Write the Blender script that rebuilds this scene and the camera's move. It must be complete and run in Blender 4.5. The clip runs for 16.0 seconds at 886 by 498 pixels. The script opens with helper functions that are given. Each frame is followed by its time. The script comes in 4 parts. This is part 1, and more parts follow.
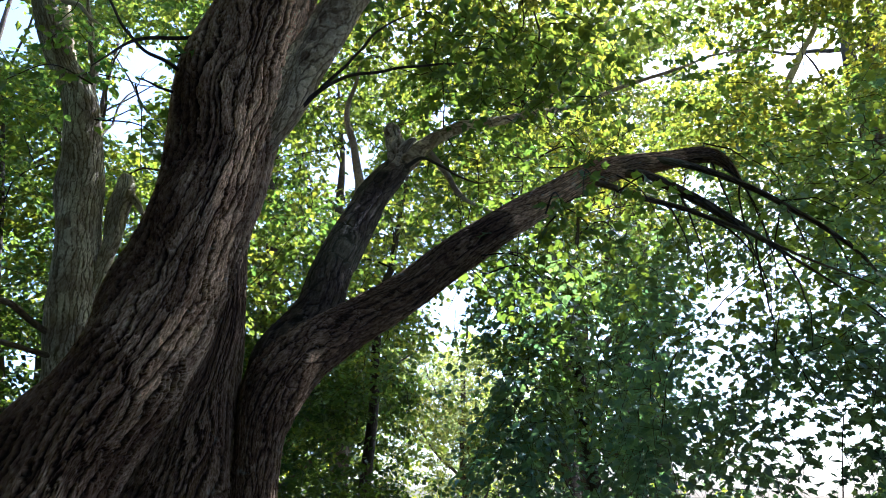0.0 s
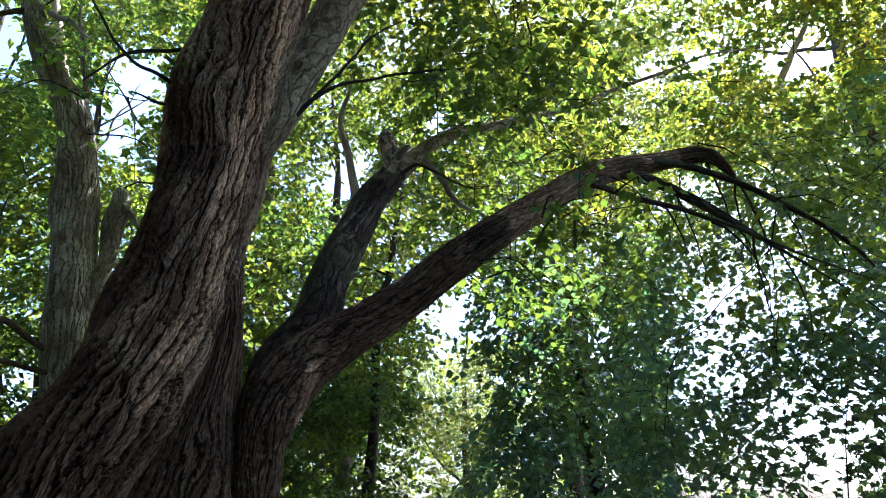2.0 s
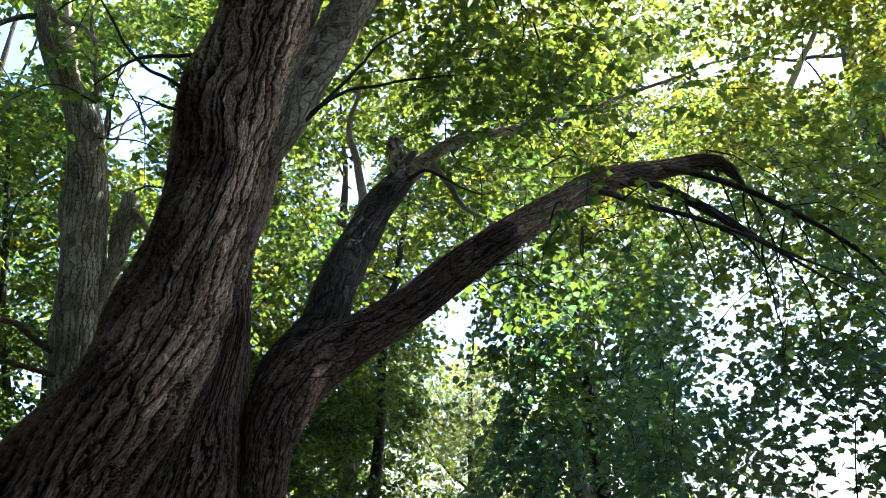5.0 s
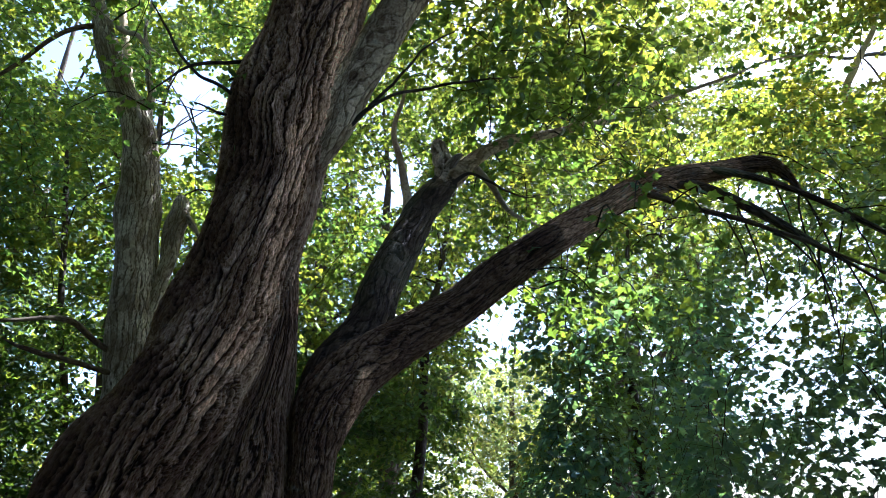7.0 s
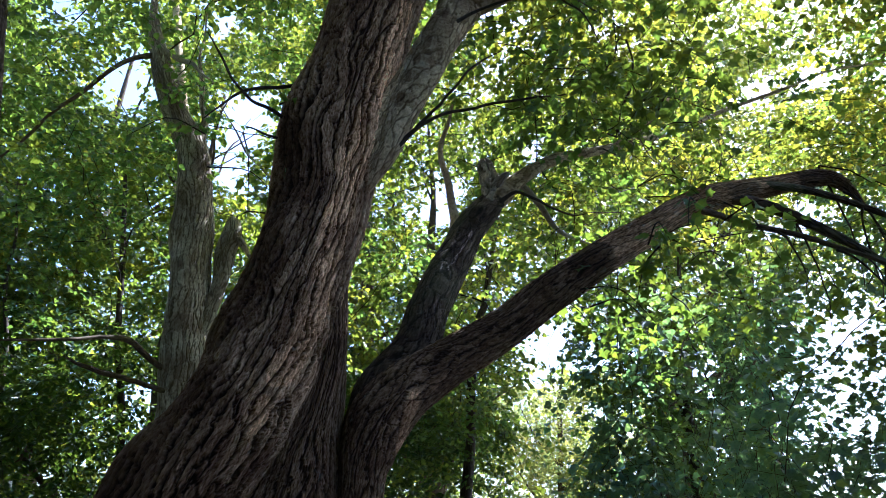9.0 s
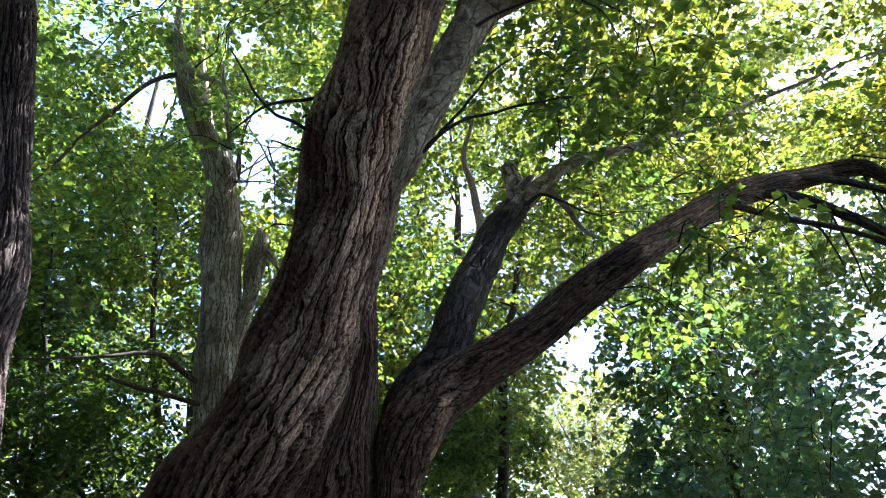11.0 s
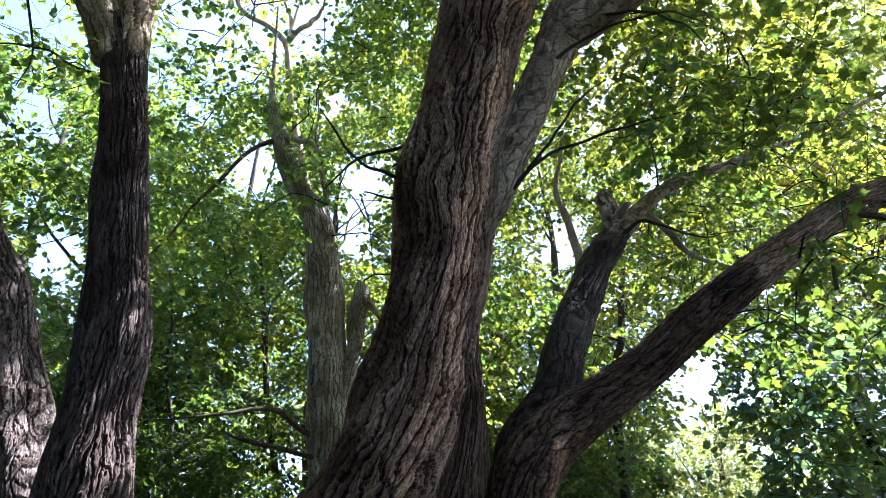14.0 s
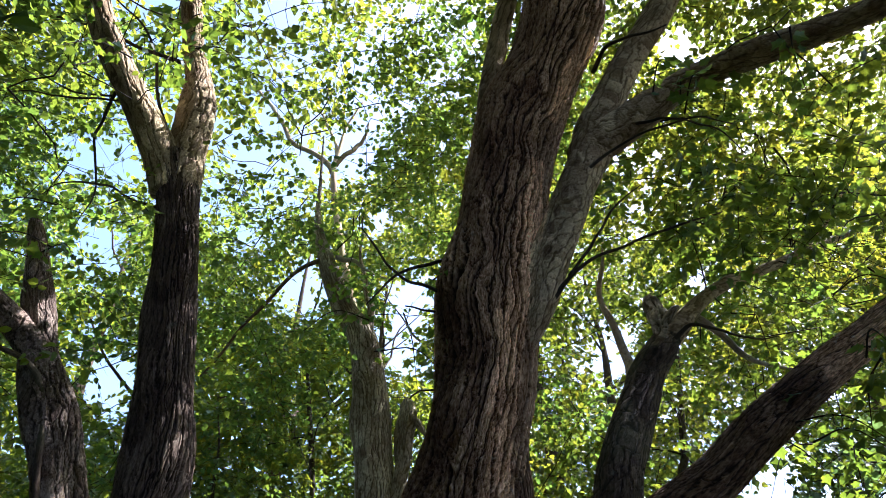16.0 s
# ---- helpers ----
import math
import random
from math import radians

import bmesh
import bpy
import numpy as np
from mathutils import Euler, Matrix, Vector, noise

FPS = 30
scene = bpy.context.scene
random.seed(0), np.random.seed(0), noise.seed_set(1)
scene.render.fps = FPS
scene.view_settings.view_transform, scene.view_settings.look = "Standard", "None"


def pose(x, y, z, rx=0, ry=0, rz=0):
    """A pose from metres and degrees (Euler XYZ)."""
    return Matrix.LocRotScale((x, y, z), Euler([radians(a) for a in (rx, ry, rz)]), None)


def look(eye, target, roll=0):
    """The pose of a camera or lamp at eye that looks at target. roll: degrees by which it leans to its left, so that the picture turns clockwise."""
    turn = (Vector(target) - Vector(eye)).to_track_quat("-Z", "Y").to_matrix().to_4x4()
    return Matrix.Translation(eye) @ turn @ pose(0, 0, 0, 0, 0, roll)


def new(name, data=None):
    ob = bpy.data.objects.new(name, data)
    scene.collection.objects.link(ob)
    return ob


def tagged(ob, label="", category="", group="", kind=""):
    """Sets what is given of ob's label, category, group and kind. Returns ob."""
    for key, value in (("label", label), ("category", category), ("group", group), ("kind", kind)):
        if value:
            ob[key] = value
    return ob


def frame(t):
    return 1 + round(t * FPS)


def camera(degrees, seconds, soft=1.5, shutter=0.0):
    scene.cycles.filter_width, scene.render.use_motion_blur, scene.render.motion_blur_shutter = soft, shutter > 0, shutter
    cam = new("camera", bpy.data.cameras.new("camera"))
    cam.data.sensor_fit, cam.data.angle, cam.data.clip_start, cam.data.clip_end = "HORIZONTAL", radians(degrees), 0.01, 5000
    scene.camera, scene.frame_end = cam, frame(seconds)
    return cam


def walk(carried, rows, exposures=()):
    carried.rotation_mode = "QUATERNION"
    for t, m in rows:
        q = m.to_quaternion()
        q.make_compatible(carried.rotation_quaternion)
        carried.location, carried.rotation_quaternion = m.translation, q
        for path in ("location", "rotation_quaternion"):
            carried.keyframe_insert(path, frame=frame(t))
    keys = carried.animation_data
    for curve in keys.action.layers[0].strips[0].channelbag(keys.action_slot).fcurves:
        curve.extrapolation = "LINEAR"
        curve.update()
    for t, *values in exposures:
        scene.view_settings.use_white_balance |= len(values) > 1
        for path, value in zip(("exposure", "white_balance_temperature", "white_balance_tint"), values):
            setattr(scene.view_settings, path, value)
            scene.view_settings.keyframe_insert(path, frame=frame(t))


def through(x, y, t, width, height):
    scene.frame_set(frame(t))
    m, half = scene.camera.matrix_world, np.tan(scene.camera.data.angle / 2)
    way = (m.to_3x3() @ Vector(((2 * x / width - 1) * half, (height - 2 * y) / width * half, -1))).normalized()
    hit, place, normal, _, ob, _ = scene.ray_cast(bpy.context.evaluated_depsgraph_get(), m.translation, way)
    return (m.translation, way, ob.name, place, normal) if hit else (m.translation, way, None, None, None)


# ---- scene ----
# ---------------------------------------------------------------- camera
def aim(x, y, z, yaw, pitch, roll):
    a, p = radians(yaw), radians(pitch)
    way = Vector((math.sin(a) * math.cos(p), math.cos(a) * math.cos(p), math.sin(p)))
    return look((x, y, z), Vector((x, y, z)) + way, roll)


PATH = [
    (0.0, aim(0.025, -0.075, 1.603, 18.18, 20.94, -0.42)),
    (0.5, aim(0.023, -0.071, 1.599, 17.82, 21.35, -0.80)),
    (1.0, aim(0.026, -0.066, 1.600, 17.49, 21.48, -0.65)),
    (1.5, aim(0.029, -0.062, 1.596, 18.06, 21.63, -1.78)),
    (2.0, aim(0.034, -0.063, 1.600, 18.40, 21.57, -1.93)),
    (2.5, aim(0.036, -0.060, 1.600, 18.27, 21.50, -1.91)),
    (3.0, aim(0.032, -0.061, 1.599, 18.22, 21.52, -1.78)),
    (3.5, aim(0.030, -0.064, 1.595, 18.17, 21.73, -1.62)),
    (6.0, aim(0.023, -0.061, 1.603, 16.72, 22.27, -0.49)),
    (6.5, aim(0.016, -0.058, 1.603, 15.19, 22.24, -0.20)),
    (7.0, aim(0.009, -0.052, 1.605, 13.92, 22.35, 0.35)),
    (7.5, aim(0.003, -0.042, 1.610, 12.67, 22.62, 0.71)),
    (8.0, aim(0.001, -0.039, 1.611, 11.29, 23.10, 0.97)),
    (8.5, aim(-0.006, -0.036, 1.613, 10.21, 23.63, 1.39)),
    (11.0, aim(-0.013, -0.024, 1.620, 7.16, 24.37, 0.58)),
    (11.5, aim(-0.010, -0.003, 1.615, 2.12, 25.77, 0.70)),
    (12.0, aim(-0.012, 0.003, 1.607, -0.09, 26.56, 0.25)),
    (12.5, aim(-0.016, 0.039, 1.622, -2.01, 27.84, -0.21)),
    (13.0, aim(-0.018, 0.039, 1.626, -2.18, 27.99, -0.09)),
    (13.5, aim(-0.022, 0.035, 1.628, -2.12, 27.84, 0.22)),
    (14.0, aim(-0.018, 0.036, 1.629, -2.13, 28.02, 0.06)),
    (14.5, aim(-0.016, 0.038, 1.632, -2.37, 28.58, -0.04)),
    (15.0, aim(-0.007, 0.044, 1.635, -3.49, 31.22, 0.45)),
    (15.5, aim(0.001, 0.053, 1.632, -4.91, 34.87, 0.40)),
    (16.0, aim(0.017, 0.064, 1.632, -7.02, 37.89, 0.40)),
]
cam = camera(67.98, 16.0, soft=0.65)
walk(cam, PATH, exposures=(
    (0.0, 2.38, 4950, 16), (3.5, 2.38, 4950, 16), (6.0, 2.4, 4950, 16), (8.5, 2.46, 4950, 18), (11.0, 2.64, 4950, 21), (12.0, 2.84, 4950, 23), (12.5, 2.68, 4950, 23), (14.5, 2.68, 5000, 23),
    (15.5, 2.42, 5300, 21), (16.0, 2.2, 5450, 20)))


# ---------------------------------------------------------------- light
SUN_AZ, SUN_EL = 66.0, 54.0
world = bpy.data.worlds.new("summer_sky")
scene.world = world
world.use_nodes = True
wn = world.node_tree.nodes
sky = wn.new("ShaderNodeTexSky")
sky.sky_type = "NISHITA"
sky.sun_disc = False
sky.sun_elevation, sky.sun_rotation = radians(SUN_EL), radians(SUN_AZ)
sky.air_density, sky.dust_density, sky.ozone_density = 1.0, 3.4, 1.2
wn["Background"].inputs["Strength"].default_value = 0.125
world.node_tree.links.new(sky.outputs["Color"], wn["Background"].inputs["Color"])

sun = new("sun", bpy.data.lights.new("sun", "SUN"))
sun.data.energy, sun.data.angle, sun.data.color = 5.0, radians(0.5), (1.0, 0.95, 0.86)
_a, _e = radians(SUN_AZ), radians(SUN_EL)
sun.matrix_world = look((40 * math.sin(_a) * math.cos(_e), 40 * math.cos(_a) * math.cos(_e), 40 * math.sin(_e)), (0, 0, 0))


# ---------------------------------------------------------------- materials
def nodes_of(name):
    m = bpy.data.materials.new(name)
    m.use_nodes = True
    nt = m.node_tree
    nt.nodes.clear()
    return m, nt, nt.nodes.new


def ramp(nt, source, stops):
    r = nt.nodes.new("ShaderNodeValToRGB")
    el = r.color_ramp.elements
    while len(el) < len(stops):
        el.new(0.5)
    for e, (p, c) in zip(el, stops):
        e.position, e.color = p, (*c, 1)
    nt.links.new(source, r.inputs["Fac"])
    return r.outputs["Color"]


def noise_tex(nt, vector, scale, detail=6.0, rough=0.6):
    n = nt.nodes.new("ShaderNodeTexNoise")
    n.inputs["Scale"].default_value, n.inputs["Detail"].default_value, n.inputs["Roughness"].default_value = scale, detail, rough
    nt.links.new(vector, n.inputs["Vector"])
    return n.outputs["Fac"]


def mixed(nt, a, b, fac, mode="MIX"):
    mx = nt.nodes.new("ShaderNodeMix")
    mx.data_type, mx.blend_type = "RGBA", mode
    for k, v in ((0, fac), (6, a), (7, b)):
        if isinstance(v, (int, float)):
            mx.inputs[k].default_value = v
        elif isinstance(v, tuple):
            mx.inputs[k].default_value = (*v, 1)
        else:
            nt.links.new(v, mx.inputs[k])
    return mx.outputs[2]


def bark_material(name, dark, mid, pale, moss=0.0, stretch=5.0, bump=0.5, lichen=0.25, scale=1.0, bare=1.6):
    """Bark laid out along the stem: u round it and v along it, both in metres."""
    m, nt, add = nodes_of(name)
    uv = add("ShaderNodeUVMap")
    uv.uv_map = "bark"
    mp = add("ShaderNodeMapping")
    mp.inputs["Scale"].default_value = (1.0, 1.0 / stretch, 1.0)
    nt.links.new(uv.outputs["UV"], mp.inputs["Vector"])
    fis = add("ShaderNodeAttribute")
    fis.attribute_name = "inner_bark_shade"
    pt = add("ShaderNodeAttribute")
    pt.attribute_name = "plate_tone"
    fibre = noise_tex(nt, mp.outputs["Vector"], 70.0 * scale, 9.0, 0.7)
    plate = noise_tex(nt, mp.outputs["Vector"], 11.0 * scale, 5.0, 0.6)
    stain = noise_tex(nt, uv.outputs["UV"], 2.2, 4.0, 0.55)
    spots = noise_tex(nt, uv.outputs["UV"], 7.0, 8.0, 0.7)
    base = ramp(nt, fibre, ((0.34, dark), (0.46, mid), (0.7, pale)))
    tone = ramp(nt, pt.outputs["Fac"], ((0.2, (0.6, 0.52, 0.48)), (0.5, (1.0, 0.97, 0.95)), (0.8, (1.4, 1.38, 1.36))))
    base = mixed(nt, base, tone, 1.0, "MULTIPLY")
    tone2 = ramp(nt, stain, ((0.38, (0.66, 0.6, 0.58)), (0.6, (1.12, 1.1, 1.06))))
    base = mixed(nt, base, tone2, 1.0, "MULTIPLY")
    # furrows take the inner bark's colour with the furrow's shade painted in
    inner_shade = mixed(nt, (dark[0] * 0.8, dark[1] * 0.7, dark[2] * 0.65), (dark[0] * 0.4, dark[1] * 0.32, dark[2] * 0.3), fibre)
    base = mixed(nt, base, inner_shade, fis.outputs["Fac"])
    lich = ramp(nt, spots, ((0.60, (0, 0, 0)), (0.70, (1, 1, 1))))
    lf = add("ShaderNodeMath")
    lf.operation = "MULTIPLY"
    nt.links.new(lich, lf.inputs[0])
    lf.inputs[1].default_value = lichen
    base = mixed(nt, base, (0.36, 0.355, 0.27), lf.outputs[0])
    if moss:
        mo = ramp(nt, stain, ((0.5, (0, 0, 0)), (0.66, (moss, moss, moss))))
        base = mixed(nt, base, (0.07, 0.085, 0.03), mo)
    # paler and darker patches that a stem carries (wear, stains, painted light and shade), with ragged edges
    worn_or_lit = add("ShaderNodeAttribute")
    worn_or_lit.attribute_name = "worn_or_lit_patch"
    rag = add("ShaderNodeMath")
    rag.operation = "ADD"
    nt.links.new(spots, rag.inputs[0])
    nt.links.new(plate, rag.inputs[1])
    for sign, gain in ((1.0, (bare, bare * 0.98, bare * 0.94)), (-1.0, (0.55, 0.5, 0.5))):
        w = add("ShaderNodeMath")
        w.operation = "MULTIPLY_ADD"
        nt.links.new(worn_or_lit.outputs["Fac"], w.inputs[0])
        w.inputs[1].default_value = 1.1 * sign
        nt.links.new(rag.outputs[0], w.inputs[2])
        half = add("ShaderNodeMath")
        half.operation = "MULTIPLY"
        half.inputs[1].default_value = 0.5
        nt.links.new(w.outputs[0], half.inputs[0])
        cut = ramp(nt, half.outputs[0], ((0.63, (0, 0, 0)), (0.8, (1, 1, 1))))
        base = mixed(nt, base, gain, cut, "MULTIPLY")
    p = add("ShaderNodeBsdfPrincipled")
    nt.links.new(base, p.inputs["Base Color"])
    p.inputs["Roughness"].default_value = 0.88
    p.inputs["Specular IOR Level"].default_value = 0.25
    b1 = add("ShaderNodeBump")
    b1.inputs["Strength"].default_value, b1.inputs["Distance"].default_value = bump, 0.011
    nt.links.new(fibre, b1.inputs["Height"])
    nt.links.new(b1.outputs["Normal"], p.inputs["Normal"])
    out = add("ShaderNodeOutputMaterial")
    nt.links.new(p.outputs["BSDF"], out.inputs["Surface"])
    return m


def leaf_material(name, face, through, gloss=0.45):
    """A thin leaf: a waxy face and the light that comes through the blade."""
    m, nt, add = nodes_of(name)
    geo = add("ShaderNodeNewGeometry")
    info = add("ShaderNodeObjectInfo")
    s = add("ShaderNodeMath")
    s.operation = "ADD"
    nt.links.new(geo.outputs["Random Per Island"], s.inputs[0])
    nt.links.new(info.outputs["Random"], s.inputs[1])
    fr = add("ShaderNodeMath")
    fr.operation = "FRACT"
    nt.links.new(s.outputs[0], fr.inputs[0])
    tc = add("ShaderNodeTexCoord")
    vein = noise_tex(nt, tc.outputs["Object"], 55.0, 3.0, 0.5)
    patch = noise_tex(nt, tc.outputs["Object"], 0.9, 2.0, 0.5)

    def tint(c):
        r, g, b = c
        col = ramp(nt, fr.outputs[0], ((0.0, (r * 0.72, g * 0.78, b * 0.9)), (0.5, c), (0.93, (r * 1.2, g * 1.12, b)), (1.0, (r * 1.35, g * 1.2, b * 0.9))))
        col = mixed(nt, col, ramp(nt, vein, ((0.35, (0.8, 0.82, 0.8)), (0.65, (1.08, 1.06, 1.0)))), 1.0, "MULTIPLY")
        return mixed(nt, col, ramp(nt, patch, ((0.32, (0.74, 0.92, 1.25)), (0.68, (1.25, 1.07, 0.78)))), 1.0, "MULTIPLY")

    p = add("ShaderNodeBsdfPrincipled")
    nt.links.new(tint(face), p.inputs["Base Color"])
    p.inputs["Roughness"].default_value = gloss
    p.inputs["Specular IOR Level"].default_value = 0.4
    tl = add("ShaderNodeBsdfTranslucent")
    nt.links.new(tint(through), tl.inputs["Color"])
    mx = add("ShaderNodeMixShader")
    mx.inputs["Fac"].default_value = 0.5
    nt.links.new(p.outputs["BSDF"], mx.inputs[1])
    nt.links.new(tl.outputs["BSDF"], mx.inputs[2])
    out = add("ShaderNodeOutputMaterial")
    nt.links.new(mx.outputs["Shader"], out.inputs["Surface"])
    return m


def ground_material():
    m, nt, add = nodes_of("leaf_litter")
    tc = add("ShaderNodeTexCoord")
    a = noise_tex(nt, tc.outputs["Object"], 14.0, 8.0, 0.7)
    b = noise_tex(nt, tc.outputs["Object"], 0.5, 5.0, 0.6)
    base = ramp(nt, a, ((0.3, (0.016, 0.012, 0.008)), (0.55, (0.048, 0.034, 0.02)), (0.75, (0.1, 0.073, 0.042))))
    grass = ramp(nt, b, ((0.45, (0, 0, 0)), (0.6, (0.8, 0.8, 0.8))))
    base = mixed(nt, base, (0.024, 0.045, 0.012), grass)
    p = add("ShaderNodeBsdfPrincipled")
    nt.links.new(base, p.inputs["Base Color"])
    p.inputs["Roughness"].default_value = 0.95
    bp = add("ShaderNodeBump")
    bp.inputs["Distance"].default_value = 0.03
    nt.links.new(a, bp.inputs["Height"])
    nt.links.new(bp.outputs["Normal"], p.inputs["Normal"])
    out = add("ShaderNodeOutputMaterial")
    nt.links.new(p.outputs["BSDF"], out.inputs["Surface"])
    return m


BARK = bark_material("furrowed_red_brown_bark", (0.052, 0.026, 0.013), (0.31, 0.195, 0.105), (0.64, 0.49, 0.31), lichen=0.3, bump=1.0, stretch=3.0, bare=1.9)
# Forked tree: same kind of bark, darkened so that shade is in the colour.
BARK_FORK = bark_material("shaded_ridged_bark", (0.03, 0.021, 0.014), (0.115, 0.085, 0.06), (0.23, 0.18, 0.13), lichen=0.25, bump=0.9)
# Darker copy of BARK with shade put into its colour.
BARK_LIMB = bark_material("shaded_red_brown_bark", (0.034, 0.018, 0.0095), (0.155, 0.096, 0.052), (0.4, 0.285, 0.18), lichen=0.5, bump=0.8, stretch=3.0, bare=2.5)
BARK_SMOOTH = bark_material("smooth_grey_bark", (0.19, 0.145, 0.075), (0.46, 0.37, 0.215), (0.62, 0.52, 0.34), stretch=1.6, bump=0.5, lichen=0.35)
BARK_DARK = bark_material("dark_mossy_bark", (0.028, 0.02, 0.014), (0.082, 0.06, 0.041), (0.175, 0.138, 0.098), moss=0.3, lichen=0.3, bump=0.8)
BARK_GREY = bark_material("pale_grey_bark", (0.14, 0.12, 0.086), (0.36, 0.325, 0.24), (0.5, 0.455, 0.345), stretch=2.2, bump=0.7, lichen=0.3)
BARK_ROUGH = bark_material("rough_grey_brown_bark", (0.055, 0.04, 0.03), (0.19, 0.15, 0.118), (0.38, 0.32, 0.26), lichen=0.5, bump=1.0, stretch=1.8)
BARK_TWIG = bark_material("dark_twig_bark", (0.0216, 0.0173, 0.0144), (0.0504, 0.0403, 0.0324), (0.0936, 0.0792, 0.0648), lichen=0.1)
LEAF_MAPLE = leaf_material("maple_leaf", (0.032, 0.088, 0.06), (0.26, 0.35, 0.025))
# Tinted yellower: sunlight on the upper crown put into the colour.
LEAF_MID = leaf_material("mid_leaf", (0.023, 0.066, 0.038), (0.33, 0.37, 0.028))
# Copy of LEAF_MAPLE with the sky's blue reflection put into its colour.
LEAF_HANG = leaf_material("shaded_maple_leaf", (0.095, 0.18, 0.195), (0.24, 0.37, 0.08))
# Greener copy of LEAF_MID that carries the tint of shaded foliage.
LEAF_COOL = leaf_material("emerald_leaf", (0.02, 0.066, 0.052), (0.26, 0.37, 0.035))
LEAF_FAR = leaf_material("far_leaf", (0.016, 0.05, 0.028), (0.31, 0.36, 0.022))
# The next two leaves have sunlight put into their colour.
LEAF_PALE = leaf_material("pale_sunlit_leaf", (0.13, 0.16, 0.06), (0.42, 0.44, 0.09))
LEAF_SUNNY = leaf_material("sunlit_yellow_green_leaf", (0.06, 0.105, 0.02), (0.5, 0.49, 0.03))
# Dark leaf copy: deep shade is put into its colour.
LEAF_DARK = leaf_material("shaded_dark_leaf", (0.015, 0.04, 0.018), (0.12, 0.19, 0.0144))


# ---------------------------------------------------------------- builders
def link_mesh(name, verts, faces, material, parent=None, smooth=True, uv=None, inner_shade=None, worn_or_lit=None):
    """verts (n, 3) and faces (m, k) as arrays, all faces of one size."""
    faces = np.asarray(faces, np.int32)
    me = bpy.data.meshes.new(name)
    me.vertices.add(len(verts))
    me.vertices.foreach_set("co", np.asarray(verts, np.float32).ravel())
    k = faces.shape[1]
    me.loops.add(faces.size)
    me.loops.foreach_set("vertex_index", faces.ravel())
    me.polygons.add(len(faces))
    me.polygons.foreach_set("loop_start", np.arange(0, faces.size, k, dtype=np.int32))
    if uv is not None:
        layer = me.uv_layers.new(name="bark")
        layer.data.foreach_set("uv", np.asarray(uv, np.float32).reshape(-1, 2)[faces.ravel()].ravel())
    if inner_shade is not None:
        me.attributes.new("inner_bark_shade", "FLOAT", "POINT").data.foreach_set("value", np.asarray(inner_shade[0], np.float32))
        me.attributes.new("plate_tone", "FLOAT", "POINT").data.foreach_set("value", np.asarray(inner_shade[1], np.float32))
    if worn_or_lit is not None:
        me.attributes.new("worn_or_lit_patch", "FLOAT", "POINT").data.foreach_set("value", np.asarray(worn_or_lit, np.float32))
    me.update(calc_edges=True)
    me.polygons.foreach_set("use_smooth", np.full(len(faces), smooth))
    me.materials.append(material)
    ob = new(name, me)
    ob.parent = parent
    return ob


def thing(name, label, category, at=(0, 0, 0), group=""):
    e = new(name)
    e.empty_display_size = 0.2
    e.location = at
    return tagged(e, label, category, group)


class Lattice:
    """Smooth value noise on a plane that closes on itself in u."""

    def __init__(self, seed, nu, nv=512):
        self.g = np.random.RandomState(seed).rand(nv, nu)

    def at(self, u, v):
        nv, nu = self.g.shape
        u, v = np.mod(u, 1.0) * nu, np.asarray(v)
        i, j = np.floor(u).astype(int), np.floor(v).astype(int)
        a, b = u - i, v - j
        a, b = a * a * (3 - 2 * a), b * b * (3 - 2 * b)
        g, i1 = self.g, (i + 1) % nu
        i, j, j1 = i % nu, j % nv, (j + 1) % nv
        return (g[j, i] * (1 - a) + g[j, i1] * a) * (1 - b) + (g[j1, i] * (1 - a) + g[j1, i1] * a) * b


def smooth_path(points, step):
    """A Catmull-Rom line through rows of x, y, z, r, resampled evenly."""
    p = np.asarray(points, float)
    p = np.vstack([2 * p[0] - p[1], p, 2 * p[-1] - p[-2]])
    p[0, 3], p[-1, 3] = p[1, 3], p[-2, 3]
    out = []
    for k in range(1, len(p) - 2):
        t = np.linspace(0, 1, 24, endpoint=False)[:, None]
        a, b, c, d = p[k - 1], p[k], p[k + 1], p[k + 2]
        out.append(0.5 * (2 * b + (c - a) * t + (2 * a - 5 * b + 4 * c - d) * t**2 + (3 * b - a - 3 * c + d) * t**3))
    out = np.vstack(out + [p[-2][None]])
    s = np.r_[0, np.cumsum(np.linalg.norm(np.diff(out[:, :3], axis=0), axis=1))]
    n = max(3, int(s[-1] / step))
    q = np.linspace(0, s[-1], n)
    return np.stack([np.interp(q, s, out[:, c]) for c in range(4)], 1), q


def ramp01(a):
    a = np.clip(a, 0, 1)
    return a * a * (3 - 2 * a)


